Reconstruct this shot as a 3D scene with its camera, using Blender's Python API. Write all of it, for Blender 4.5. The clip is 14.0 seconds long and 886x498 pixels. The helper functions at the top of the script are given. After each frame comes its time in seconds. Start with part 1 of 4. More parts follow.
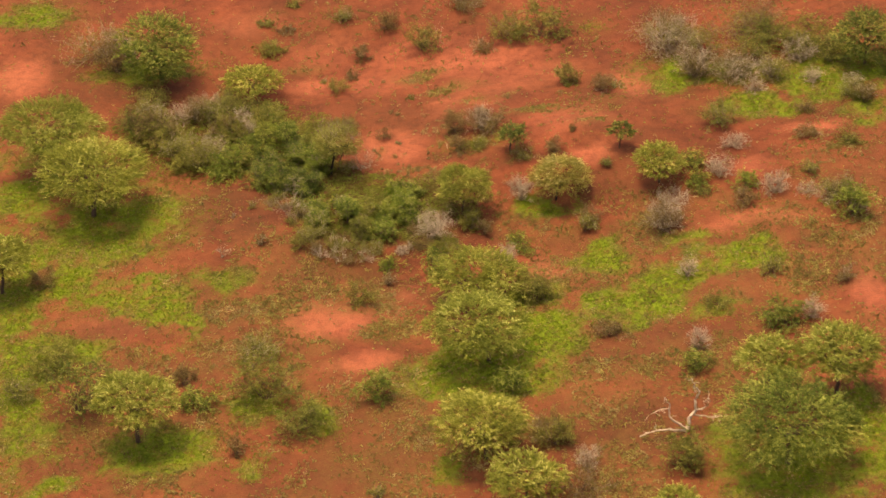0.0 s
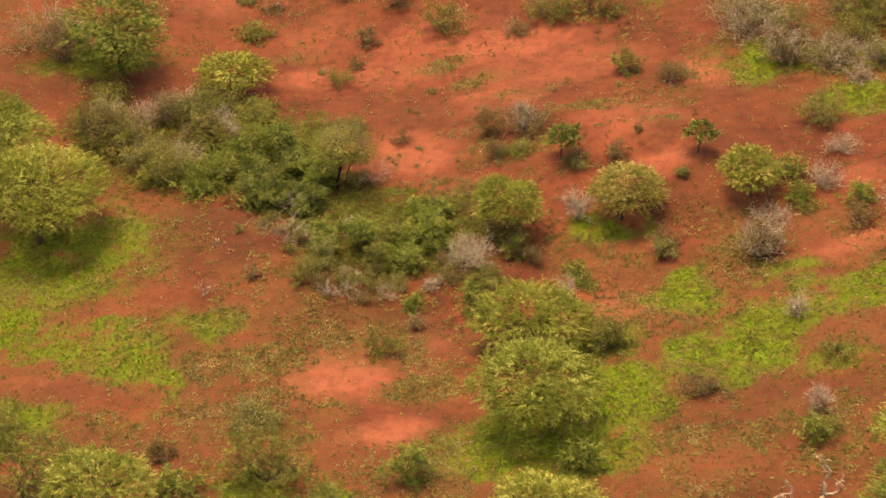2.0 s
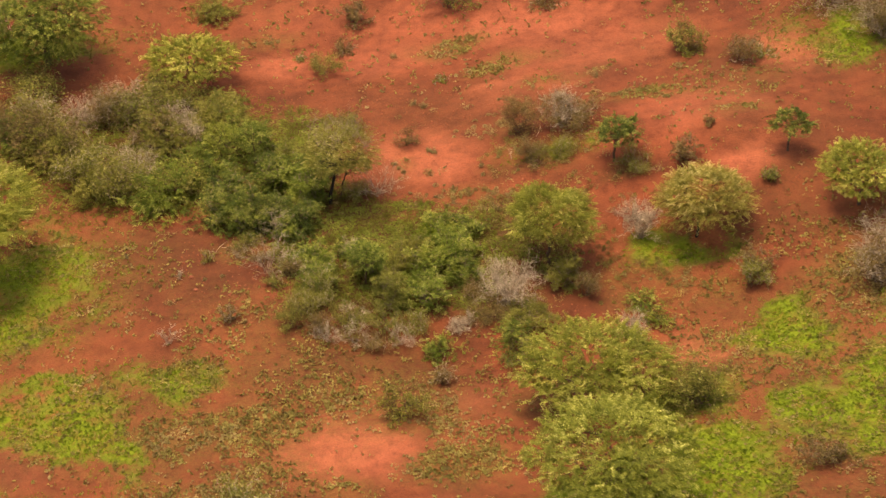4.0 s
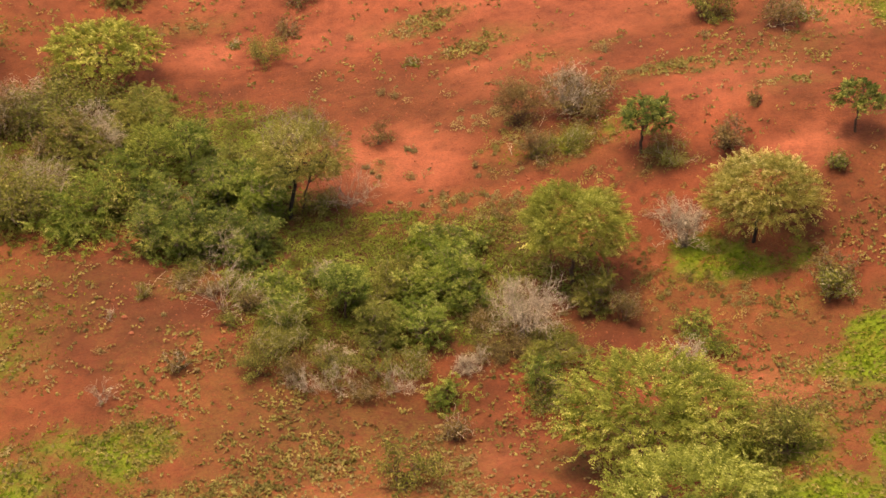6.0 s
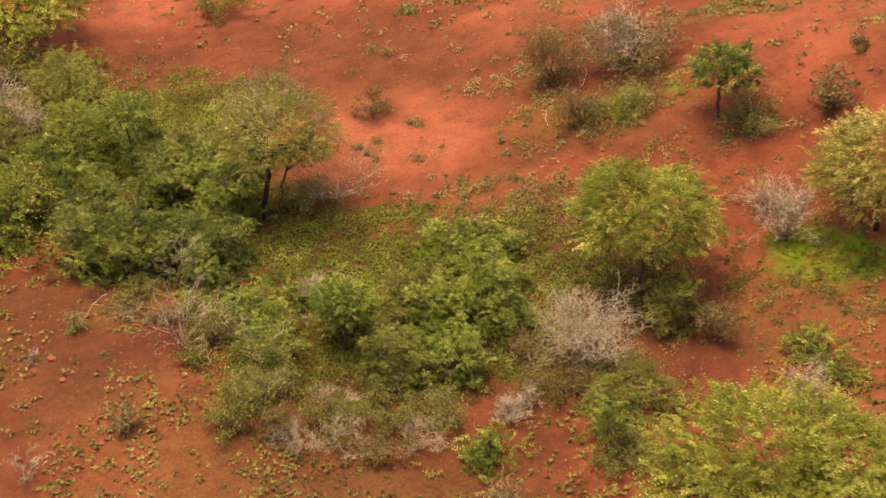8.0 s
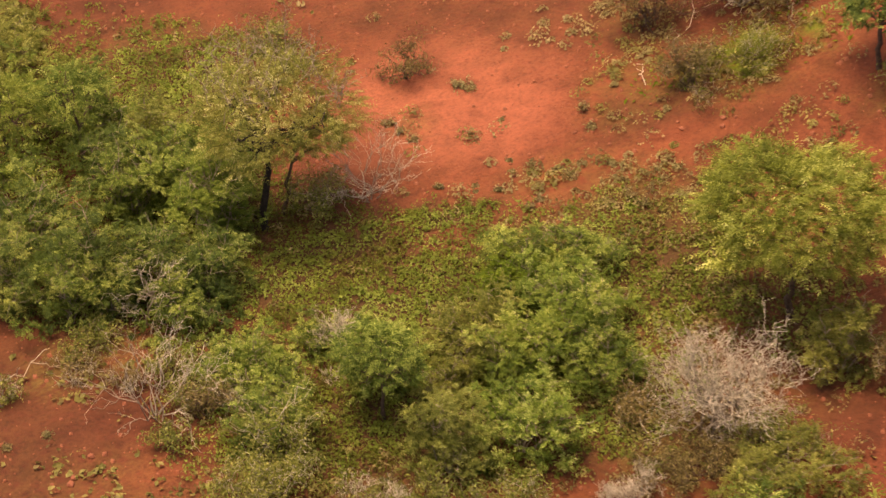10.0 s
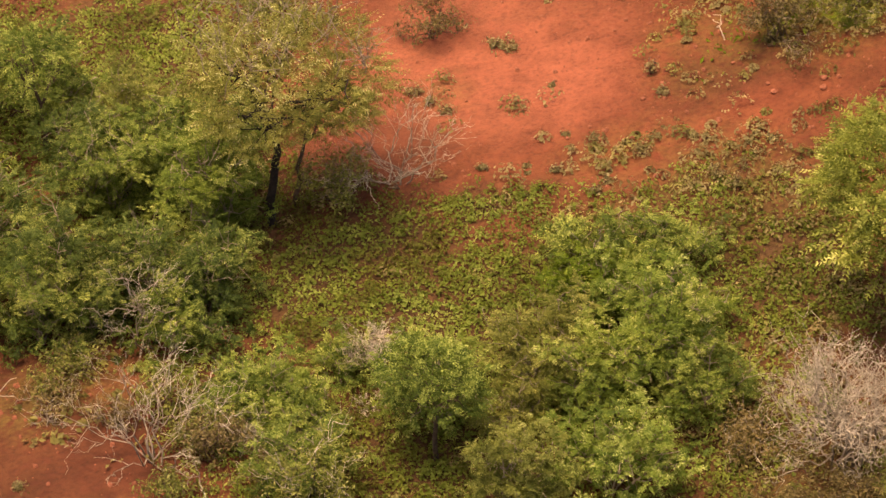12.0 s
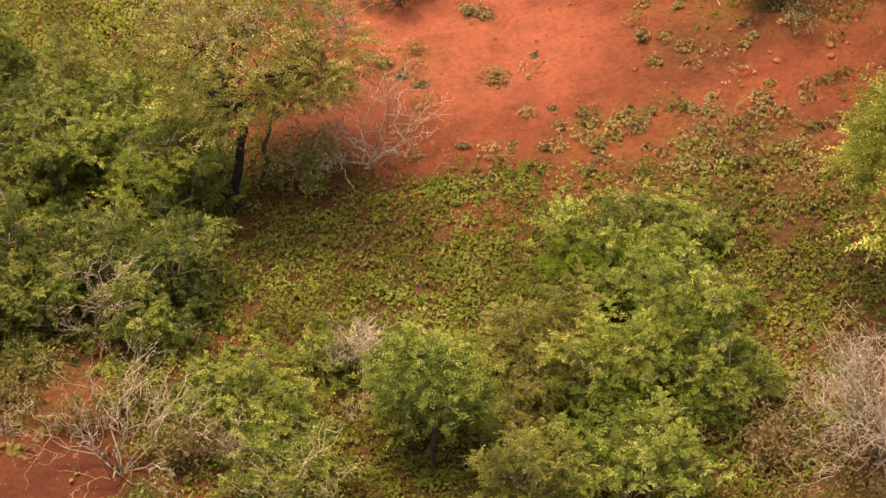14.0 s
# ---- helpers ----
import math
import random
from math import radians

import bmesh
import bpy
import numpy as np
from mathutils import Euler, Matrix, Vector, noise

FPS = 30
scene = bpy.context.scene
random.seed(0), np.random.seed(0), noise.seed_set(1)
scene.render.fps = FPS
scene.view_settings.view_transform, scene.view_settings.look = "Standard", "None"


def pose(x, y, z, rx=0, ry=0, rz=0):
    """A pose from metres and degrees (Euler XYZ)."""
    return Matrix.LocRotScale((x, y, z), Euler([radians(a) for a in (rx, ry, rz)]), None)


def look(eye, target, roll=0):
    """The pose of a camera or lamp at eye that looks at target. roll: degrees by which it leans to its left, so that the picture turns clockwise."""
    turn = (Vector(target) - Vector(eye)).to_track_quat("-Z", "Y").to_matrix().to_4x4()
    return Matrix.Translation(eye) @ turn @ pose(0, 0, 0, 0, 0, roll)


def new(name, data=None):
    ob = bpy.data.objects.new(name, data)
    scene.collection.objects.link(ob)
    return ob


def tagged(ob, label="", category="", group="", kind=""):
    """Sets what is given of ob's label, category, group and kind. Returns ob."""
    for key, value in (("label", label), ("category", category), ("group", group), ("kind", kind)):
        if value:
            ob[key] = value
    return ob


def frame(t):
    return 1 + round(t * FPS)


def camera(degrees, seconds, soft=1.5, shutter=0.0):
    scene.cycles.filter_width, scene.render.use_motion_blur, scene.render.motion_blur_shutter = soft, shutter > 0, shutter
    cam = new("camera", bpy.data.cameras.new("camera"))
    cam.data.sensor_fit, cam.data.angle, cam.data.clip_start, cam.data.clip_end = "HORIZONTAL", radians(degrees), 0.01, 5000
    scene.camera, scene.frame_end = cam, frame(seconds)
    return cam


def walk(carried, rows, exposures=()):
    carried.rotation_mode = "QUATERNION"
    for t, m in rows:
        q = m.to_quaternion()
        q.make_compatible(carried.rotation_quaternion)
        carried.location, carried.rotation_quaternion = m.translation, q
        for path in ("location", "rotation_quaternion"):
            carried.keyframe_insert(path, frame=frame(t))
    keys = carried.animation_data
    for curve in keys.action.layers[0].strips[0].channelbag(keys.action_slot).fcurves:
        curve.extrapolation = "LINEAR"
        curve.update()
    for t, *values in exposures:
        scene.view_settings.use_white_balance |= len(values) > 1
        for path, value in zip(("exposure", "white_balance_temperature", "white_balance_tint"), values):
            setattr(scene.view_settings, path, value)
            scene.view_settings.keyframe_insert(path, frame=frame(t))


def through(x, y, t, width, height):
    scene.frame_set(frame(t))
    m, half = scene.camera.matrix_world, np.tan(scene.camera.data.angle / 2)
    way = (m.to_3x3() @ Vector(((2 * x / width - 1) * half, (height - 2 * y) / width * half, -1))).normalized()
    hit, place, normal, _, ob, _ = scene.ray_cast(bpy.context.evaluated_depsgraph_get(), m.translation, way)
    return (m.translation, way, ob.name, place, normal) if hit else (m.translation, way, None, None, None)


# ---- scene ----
# A helicopter's long lens closes in on a thicket on a red-soil bushveld slope.
cam = camera(13.5, 14.0, soft=1.5, shutter=0.5)
PATH = [
    (0, (-29.996, -285.911, 175.090), (-24.120, -244.144, 148.239), 1.05),
    (0.5, (-30.235, -271.678, 167.666), (-24.130, -230.005, 140.721), 1.14),
    (1, (-30.556, -256.555, 158.870), (-24.146, -214.931, 131.920), 1.35),
    (1.5, (-30.497, -241.786, 150.281), (-23.816, -200.211, 123.319), 1.49),
    (2, (-30.160, -226.426, 141.456), (-23.203, -184.920, 114.459), 1.48),
    (2.5, (-29.960, -213.074, 133.266), (-22.697, -171.594, 106.308), 1.49),
    (3, (-29.406, -200.162, 125.872), (-21.885, -158.759, 98.868), 1.39),
    (3.2, (-29.703, -195.451, 123.133), (-21.971, -154.095, 96.116), 1.56),
    (5.3, (-30.355, -152.164, 94.370), (-20.280, -110.894, 68.001), 1.02),
    (5.5, (-30.749, -149.210, 92.780), (-20.357, -108.027, 66.398), 1.13),
    (6, (-30.370, -141.247, 88.169), (-19.468, -100.202, 61.778), 1.04),
    (6.5, (-30.150, -133.255, 83.595), (-18.660, -92.385, 57.183), 1.11),
    (7, (-29.523, -124.653, 78.567), (-17.483, -83.958, 52.129), 1.08),
    (7.2, (-29.098, -121.227, 76.377), (-16.883, -80.567, 49.966), 1.03),
    (9.3, (-18.916, -84.708, 58.312), (-7.539, -45.025, 30.102), -1.72),
    (9.5, (-18.490, -82.091, 56.785), (-7.079, -42.483, 28.483), -1.85),
    (10, (-17.772, -76.092, 53.135), (-6.135, -36.663, 24.676), -1.97),
    (10.5, (-17.246, -71.429, 50.240), (-5.404, -32.144, 21.667), -2.13),
    (11, (-16.938, -67.397, 47.707), (-4.799, -28.267, 19.045), -2.21),
    (11.5, (-16.818, -64.140, 45.710), (-4.309, -25.196, 16.955), -2.16),
    (12, (-16.860, -61.566, 44.137), (-3.906, -22.828, 15.300), -1.96),
    (12.5, (-16.983, -59.470, 42.990), (-3.547, -20.998, 14.018), -1.71),
    (13, (-17.172, -57.830, 41.984), (-3.228, -19.586, 12.950), -1.48),
    (13.5, (-17.468, -56.504, 41.335), (-2.999, -18.544, 12.185), -1.08),
    (14, (-17.841, -55.429, 40.883), (-2.845, -17.764, 11.619), -0.65),
]
walk(cam, [(t, look(eye, target, roll)) for t, eye, target, roll in PATH],
     exposures=[(0.0, 0.72, 9900.0, 26.0), (5.5, 0.77, 9500.0, 27.5), (14.0, 0.86, 9250.0, 30.5)])

# ---- light: bright hazy day, veiled sun nearly overhead, a little to the left ----
SUN_HEIGHT, SUN_SIDE = 79.0, -70.0  # degrees above the horizon, degrees from +y towards +x
world = bpy.data.worlds.new("sky")
scene.world = world
world.use_nodes = True
wt = world.node_tree
wt.nodes.clear()
sky = wt.nodes.new("ShaderNodeTexSky")
sky.sky_type = "NISHITA"
sky.sun_disc = False
sky.sun_elevation = radians(SUN_HEIGHT)
sky.sun_rotation = radians(SUN_SIDE)
sky.dust_density = 4.0
sky.air_density = 0.7
wbg = wt.nodes.new("ShaderNodeBackground")
wbg.inputs["Strength"].default_value = 0.15
wout = wt.nodes.new("ShaderNodeOutputWorld")
wt.links.new(sky.outputs[0], wbg.inputs[0])
wt.links.new(wbg.outputs[0], wout.inputs[0])

sun = new("sun", bpy.data.lights.new("sun", "SUN"))
sun.data.energy = 2.6
sun.data.angle = radians(22)
sun.data.color = (1.0, 0.9, 0.70)
to_sun = Vector((math.sin(radians(SUN_SIDE)) * math.cos(radians(SUN_HEIGHT)),
                 math.cos(radians(SUN_SIDE)) * math.cos(radians(SUN_HEIGHT)), math.sin(radians(SUN_HEIGHT))))
sun.matrix_world = to_sun.to_track_quat("Z", "Y").to_matrix().to_4x4()


# ---- numbers ----
def lattice(ix, iy, seed):
    """A repeatable random number from 0 to 1 for each cell."""
    h = (ix * 374761393 + iy * 668265263 + seed * 974711) & 0x7FFFFFFF
    h = ((h ^ (h >> 13)) * 1274126177) & 0x7FFFFFFF
    return ((h ^ (h >> 16)) & 0xFFFF) / 65535.0


def vnoise(x, y, size, seed):
    x, y = np.asarray(x, float) / size, np.asarray(y, float) / size
    ix, iy = np.floor(x).astype(np.int64), np.floor(y).astype(np.int64)
    u, v = x - ix, y - iy
    u, v = u * u * (3 - 2 * u), v * v * (3 - 2 * v)
    a, b = lattice(ix, iy, seed), lattice(ix + 1, iy, seed)
    c, d = lattice(ix, iy + 1, seed), lattice(ix + 1, iy + 1, seed)
    return (a * (1 - u) + b * u) * (1 - v) + (c * (1 - u) + d * u) * v


def fbm(x, y, size, seed, steps=4):
    total, amp, norm = 0.0, 1.0, 0.0
    for s in range(steps):
        total = total + amp * vnoise(x, y, size / 2 ** s, seed + 17 * s)
        norm += amp
        amp *= 0.55
    return total / norm


SLOPE_X, SLOPE_Y = 0.0958, -0.0185
HILLS = ((16, -14, 7, -1.5), (20, 0, 6, 1.5), (3, -17, 4, -1.0), (2, 20, 7, -1.0), (-9, -9, 5, 0.5))


def broad(x, y):
    """The broad swells of the slope."""
    z = SLOPE_X * x + SLOPE_Y * y
    for hx, hy, r, h in HILLS:
        z = z + h * np.exp(-((x - hx) ** 2 + (y - hy) ** 2) / (2 * r * r))
    return z


def terrain(x, y):
    """The ground's height, with hummocks."""
    x, y = np.asarray(x, float), np.asarray(y, float)
    return broad(x, y) + 0.16 * (fbm(x, y, 3.5, 5) - 0.5) + 0.07 * (fbm(x, y, 0.9, 9, 2) - 0.5)


# ---- materials ----
def material(name, rough=0.9):
    m = bpy.data.materials.new(name)
    m.use_nodes = True
    p = m.node_tree.nodes["Principled BSDF"]
    p.inputs["Roughness"].default_value = rough
    p.inputs["Specular IOR Level"].default_value = 0.25
    return m, m.node_tree, p


def node(tree, kind, **sets):
    n = tree.nodes.new(kind)
    for key, value in sets.items():
        n.inputs[key.replace("_", " ")].default_value = value
    return n


def ramp(tree, source, stops):
    r = tree.nodes.new("ShaderNodeValToRGB")
    while len(r.color_ramp.elements) < len(stops):
        r.color_ramp.elements.new(0.5)
    for e, (at, colour) in zip(r.color_ramp.elements, stops):
        e.position, e.color = at, (*colour, 1)
    tree.links.new(source, r.inputs[0])
    return r.outputs[0]


def mix(tree, factor, a, b, how="MIX"):
    m = tree.nodes.new("ShaderNodeMix")
    m.data_type, m.blend_type = "RGBA", how
    for socket, value in ((m.inputs[0], factor), (m.inputs[6], a), (m.inputs[7], b)):
        if isinstance(value, (int, float)):
            socket.default_value = value
        elif isinstance(value, tuple):
            socket.default_value = (*value, 1)
        else:
            tree.links.new(value, socket)
    return m.outputs[2]


def reckon(tree, how, a, b):
    m = tree.nodes.new("ShaderNodeMath")
    m.operation = how
    m.use_clamp = True
    for socket, value in zip(m.inputs, (a, b)):
        if isinstance(value, (int, float)):
            socket.default_value = value
        else:
            tree.links.new(value, socket)
    return m.outputs[0]


def grain(tree, scale, detail=4, rough=0.6):
    c = tree.nodes.new("ShaderNodeNewGeometry")
    n = node(tree, "ShaderNodeTexNoise", Scale=scale, Detail=detail, Roughness=rough)
    tree.links.new(c.outputs["Position"], n.inputs["Vector"])
    return n.outputs[0]


def bump(tree, p, height, strength, distance):
    b = node(tree, "ShaderNodeBump", Strength=strength, Distance=distance)
    tree.links.new(height, b.inputs["Height"])
    tree.links.new(b.outputs[0], p.inputs["Normal"])


def ground_material():
    m, t, p = material("red_soil", 0.95)
    zones = {}
    for key in ("grass", "cover", "bare", "lush", "umber"):
        a = t.nodes.new("ShaderNodeAttribute")
        a.attribute_name = key
        zones[key] = a.outputs["Fac"]
    large, middle, fine = grain(t, 0.16, 3), grain(t, 1.3, 5), grain(t, 9.0, 5, 0.7)
    soil = ramp(t, large, [(0.34, (0.118, 0.0338, 0.0150)), (0.56, (0.174, 0.0485, 0.0212)), (0.76, (0.226, 0.0615, 0.0275))])
    soil = mix(t, reckon(t, "MULTIPLY", zones["bare"], 0.9), soil, (0.318, 0.097, 0.0510))
    # umber: dark soil, in a few places shade painted into the soil colour
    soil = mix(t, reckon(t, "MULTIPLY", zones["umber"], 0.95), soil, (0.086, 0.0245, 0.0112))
    swept = ramp(t, grain(t, 0.42, 3), [(0.30, (0.80, 0.80, 0.80)), (0.5, (1.0, 1.0, 1.0)), (0.70, (1.12, 1.13, 1.15))])
    soil = mix(t, 0.75, soil, swept, "MULTIPLY")
    patchy = ramp(t, middle, [(0.3, (0.62, 0.58, 0.55)), (0.55, (1, 1, 1)), (0.75, (1.12, 1.1, 1.08))])
    soil = mix(t, 0.85, soil, patchy, "MULTIPLY")
    grit = ramp(t, fine, [(0.3, (0.55, 0.55, 0.55)), (0.5, (1, 1, 1)), (0.72, (1.2, 1.22, 1.25))])
    soil = mix(t, 0.8, soil, grit, "MULTIPLY")
    litter = ramp(t, fine, [(0.35, (0.080, 0.050, 0.013)), (0.65, (0.165, 0.120, 0.029))])
    thin = reckon(t, "MULTIPLY", zones["cover"], ramp(t, grain(t, 4.0, 5), [(0.34, (0, 0, 0)), (0.54, (1, 1, 1))]))
    soil = mix(t, reckon(t, "MULTIPLY", thin, 0.66), soil, litter)
    green = ramp(t, grain(t, 5.0, 5), [(0.3, (0.044, 0.070, 0.006)), (0.5, (0.076, 0.122, 0.009)), (0.7, (0.118, 0.168, 0.015))])
    green = mix(t, ramp(t, grain(t, 0.7, 4), [(0.40, (0, 0, 0)), (0.62, (1, 1, 1))]), green, ramp(t, fine, [(0.3, (0.078, 0.076, 0.013)), (0.7, (0.165, 0.158, 0.030))]))
    core = ramp(t, zones["grass"], [(0.45, (0, 0, 0)), (0.95, (1, 1, 1))])
    green = mix(t, core, green, ramp(t, grain(t, 3.0, 5), [(0.3, (0.064, 0.118, 0.006)), (0.7, (0.150, 0.236, 0.013))]))
    fray = mix(t, 0.5, grain(t, 3.4, 6, 0.75), grain(t, 0.9, 4))
    ragged = reckon(t, "SUBTRACT", reckon(t, "MULTIPLY", zones["grass"], 1.7), ramp(t, fray, [(0.34, (0, 0, 0)), (0.62, (0.95, 0.95, 0.95))]))
    blades = reckon(t, "MULTIPLY", reckon(t, "MULTIPLY", ragged, 1.8), 0.95)
    soil = mix(t, blades, soil, green)
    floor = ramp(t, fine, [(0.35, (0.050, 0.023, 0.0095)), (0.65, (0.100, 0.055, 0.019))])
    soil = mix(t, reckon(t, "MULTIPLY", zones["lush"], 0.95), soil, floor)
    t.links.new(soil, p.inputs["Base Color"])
    bump(t, p, mix(t, 0.5, middle, fine), 0.9, 0.12)
    return m


def leaf_material(name, stops, through=0.4):
    """Leaves that differ one by one, lit through from behind."""
    m, t, p = material(name, 0.6)
    g = t.nodes.new("ShaderNodeNewGeometry")
    tone = t.nodes.new("ShaderNodeAttribute")
    tone.attribute_name = "hue"
    pick = reckon(t, "ADD", reckon(t, "MULTIPLY", g.outputs["Random Per Island"], 0.32), reckon(t, "MULTIPLY", tone.outputs["Fac"], 0.68))
    hue = ramp(t, pick, stops)
    tint = ramp(t, grain(t, 0.9, 3), [(0.3, (0.72, 0.76, 0.7)), (0.6, (1.1, 1.06, 1.0))])
    hue = mix(t, 0.8, hue, tint, "MULTIPLY")
    whole = t.nodes.new("ShaderNodeObjectInfo")
    own = ramp(t, whole.outputs["Random"], [(0.0, (0.88, 0.94, 0.92)), (0.5, (1.0, 1.0, 1.0)), (1.0, (1.07, 1.04, 1.02))])
    hue = mix(t, 1.0, hue, own, "MULTIPLY")
    t.links.new(hue, p.inputs["Base Color"])
    back = t.nodes.new("ShaderNodeBsdfTranslucent")
    t.links.new(hue, back.inputs[0])
    blend = t.nodes.new("ShaderNodeMixShader")
    blend.inputs[0].default_value = through
    t.links.new(p.outputs[0], blend.inputs[1])
    t.links.new(back.outputs[0], blend.inputs[2])
    t.links.new(blend.outputs[0], t.nodes["Material Output"].inputs[0])
    return m


def bark_material(name, dark, light, scale=14.0):
    m, t, p = material(name, 0.9)
    n = grain(t, scale, 5)
    colour = ramp(t, n, [(0.3, dark), (0.7, light)])
    colour = mix(t, 0.6, colour, ramp(t, grain(t, 1.6, 3), [(0.3, (0.7, 0.7, 0.7)), (0.7, (1.15, 1.12, 1.1))]), "MULTIPLY")
    t.links.new(colour, p.inputs["Base Color"])
    bump(t, p, n, 0.6, 0.02)
    return m


GROUND = ground_material()
LEAVES = [
    leaf_material("acacia_leaves", [(0.15, (0.121, 0.160, 0.0222)), (0.45, (0.215, 0.262, 0.046)), (0.70, (0.350, 0.400, 0.086)), (0.90, (0.70, 0.73, 0.25))], 0.42),
    leaf_material("olive_leaves", [(0.15, (0.121, 0.132, 0.0263)), (0.45, (0.234, 0.239, 0.0538)), (0.7, (0.356, 0.356, 0.1008)), (0.92, (0.784, 0.756, 0.3640))]),
    leaf_material("dark_leaves", [(0.1, (0.054, 0.096, 0.0160)), (0.5, (0.136, 0.200, 0.0320)), (0.92, (0.50, 0.57, 0.15))]),
    leaf_material("bright_leaves", [(0.1, (0.085, 0.140, 0.0115)), (0.5, (0.162, 0.240, 0.0189)), (0.9, (0.257, 0.320, 0.0378))]),
    leaf_material("shrub_leaves", [(0.15, (0.080, 0.134, 0.0190)), (0.45, (0.162, 0.240, 0.0370)), (0.7, (0.280, 0.353, 0.0720)), (0.92, (0.640, 0.680, 0.2431))]),
    leaf_material("dry_leaves", [(0.1, (0.095, 0.070, 0.026)), (0.5, (0.175, 0.138, 0.046)), (0.75, (0.27, 0.21, 0.085)), (0.95, (0.40, 0.32, 0.17))]),
    leaf_material("herb_leaves", [(0.1, (0.105, 0.104, 0.028)), (0.5, (0.215, 0.207, 0.060)), (0.9, (0.39, 0.365, 0.13))]),
]
SAGE = leaf_material("sage_leaves", [(0.15, (0.098, 0.116, 0.0211)), (0.45, (0.176, 0.199, 0.0405)), (0.7, (0.261, 0.276, 0.0662)), (0.95, (0.478, 0.478, 0.1674))])
# darker than dark_leaves: deep green trees, and shade painted into the left thicket's leaves
DEEP = leaf_material("deep_green_shaded_leaves", [(0.1, (0.040, 0.074, 0.0140)), (0.5, (0.100, 0.152, 0.0270)), (0.92, (0.42, 0.47, 0.13))])
ACACIA, OLIVE, DARK, BRIGHT, SHRUB, DRY, HERB = LEAVES
TUFT = leaf_material("tuft_leaves", [(0.1, (0.15, 0.128, 0.052)), (0.5, (0.265, 0.228, 0.097)), (0.9, (0.42, 0.36, 0.18))])
UNDER = leaf_material("undergrowth_leaves", [(0.1, (0.087, 0.076, 0.0176)), (0.32, (0.133, 0.146, 0.0220)), (0.6, (0.160, 0.226, 0.0330)), (0.92, (0.335, 0.405, 0.0980))])
GRASS = leaf_material("grass_blades", [(0.0, (0.068, 0.112, 0.0075)), (0.5, (0.145, 0.225, 0.0140)), (1.0, (0.262, 0.345, 0.0340))])
BARK = bark_material("bark", (0.045, 0.030, 0.020), (0.14, 0.095, 0.065))
CHARRED = bark_material("dark_bark", (0.012, 0.010, 0.009), (0.045, 0.034, 0.028))
TWIG = bark_material("grey_twigs", (0.34, 0.295, 0.215), (0.70, 0.635, 0.49))
BROWN = bark_material("brown_twigs", (0.07, 0.045, 0.030), (0.19, 0.13, 0.09))
WEATHERED = bark_material("weathered_twigs", (0.19, 0.150, 0.108), (0.41, 0.345, 0.255))
BLEACHED = bark_material("bleached_wood", (0.42, 0.34, 0.24), (0.70, 0.60, 0.46))
STONE = bark_material("red_stone", (0.150, 0.048, 0.025), (0.34, 0.125, 0.070), 20.0)


# ---- mesh makers ----
def sheet(name, verts, quads, mat, smooth=False, hue=None):
    """A mesh of quads from two arrays; hue: a number from 0 to 1 for each vertex, by which leaves differ."""
    me = bpy.data.meshes.new(name)
    n = len(quads)
    me.vertices.add(len(verts))
    me.vertices.foreach_set("co", np.ascontiguousarray(verts, np.float32).ravel())
    me.loops.add(4 * n)
    me.loops.foreach_set("vertex_index", np.ascontiguousarray(quads, np.int32).ravel())
    me.polygons.add(n)
    me.polygons.foreach_set("loop_start", np.arange(0, 4 * n, 4, dtype=np.int32))
    me.polygons.foreach_set("use_smooth", np.full(n, smooth))
    me.update(calc_edges=True)
    me.materials.append(mat)
    if hue is not None:
        me.attributes.new("hue", "FLOAT", "POINT").data.foreach_set("value", np.ascontiguousarray(hue, np.float32))
    return me


def part(name, me, parent, label=""):
    ob = new(name, me)
    ob.parent = parent
    if label:
        ob["label"] = label
    return ob


def unit(v):
    return v / np.maximum(np.linalg.norm(v, axis=-1, keepdims=True), 1e-9)


def blades(at, along, face, size, width):
    """One bent, pointed leaf from each place."""
    n = len(at)
    side = np.cross(face, along)
    tip = at + along * size - face * size * 0.16
    left = at + along * size * 0.45 + side * size * width * 0.5 + face * size * 0.05
    right = at + along * size * 0.45 - side * size * width * 0.5 + face * size * 0.05
    return np.stack([at, left, tip, right], 1).reshape(-1, 3), np.arange(4 * n).reshape(-1, 4)


def leaves(rng, at, face, length, width=0.42):
    """One leaf at each place, turned at random; face: the way its upper side looks."""
    n = len(at)
    face = unit(face + rng.normal(0, 0.33, (n, 3)))
    along = unit(np.cross(face, rng.normal(0, 1, (n, 3))))
    size = (length * rng.uniform(0.6, 1.4, n))[:, None]
    return blades(at - along * size * 0.5, along, face, size, width)


def tubes(lines, sides=4):
    """Tapered tubes along polylines; lines: (points, radii)."""
    verts, quads, base = [], [], 0
    ring = np.arange(sides)
    turn = ring * 2 * math.pi / sides
    for points, radii in lines:
        points = np.asarray(points, float)
        ways = unit(np.gradient(points, axis=0))
        helper = np.where(np.abs(ways[:, 2:3]) > 0.9, (1.0, 0, 0), (0, 0, 1.0))
        u = unit(np.cross(ways, helper))
        v = np.cross(ways, u)
        r = np.asarray(radii, float)[:, None, None]
        circle = points[:, None] + r * (np.cos(turn)[None, :, None] * u[:, None] + np.sin(turn)[None, :, None] * v[:, None])
        verts.append(circle.reshape(-1, 3))
        for k in range(len(points) - 1):
            a = base + k * sides + ring
            b = base + k * sides + (ring + 1) % sides
            quads.append(np.stack([a, b, b + sides, a + sides], 1))
        base += len(points) * sides
    return np.concatenate(verts), np.concatenate(quads)


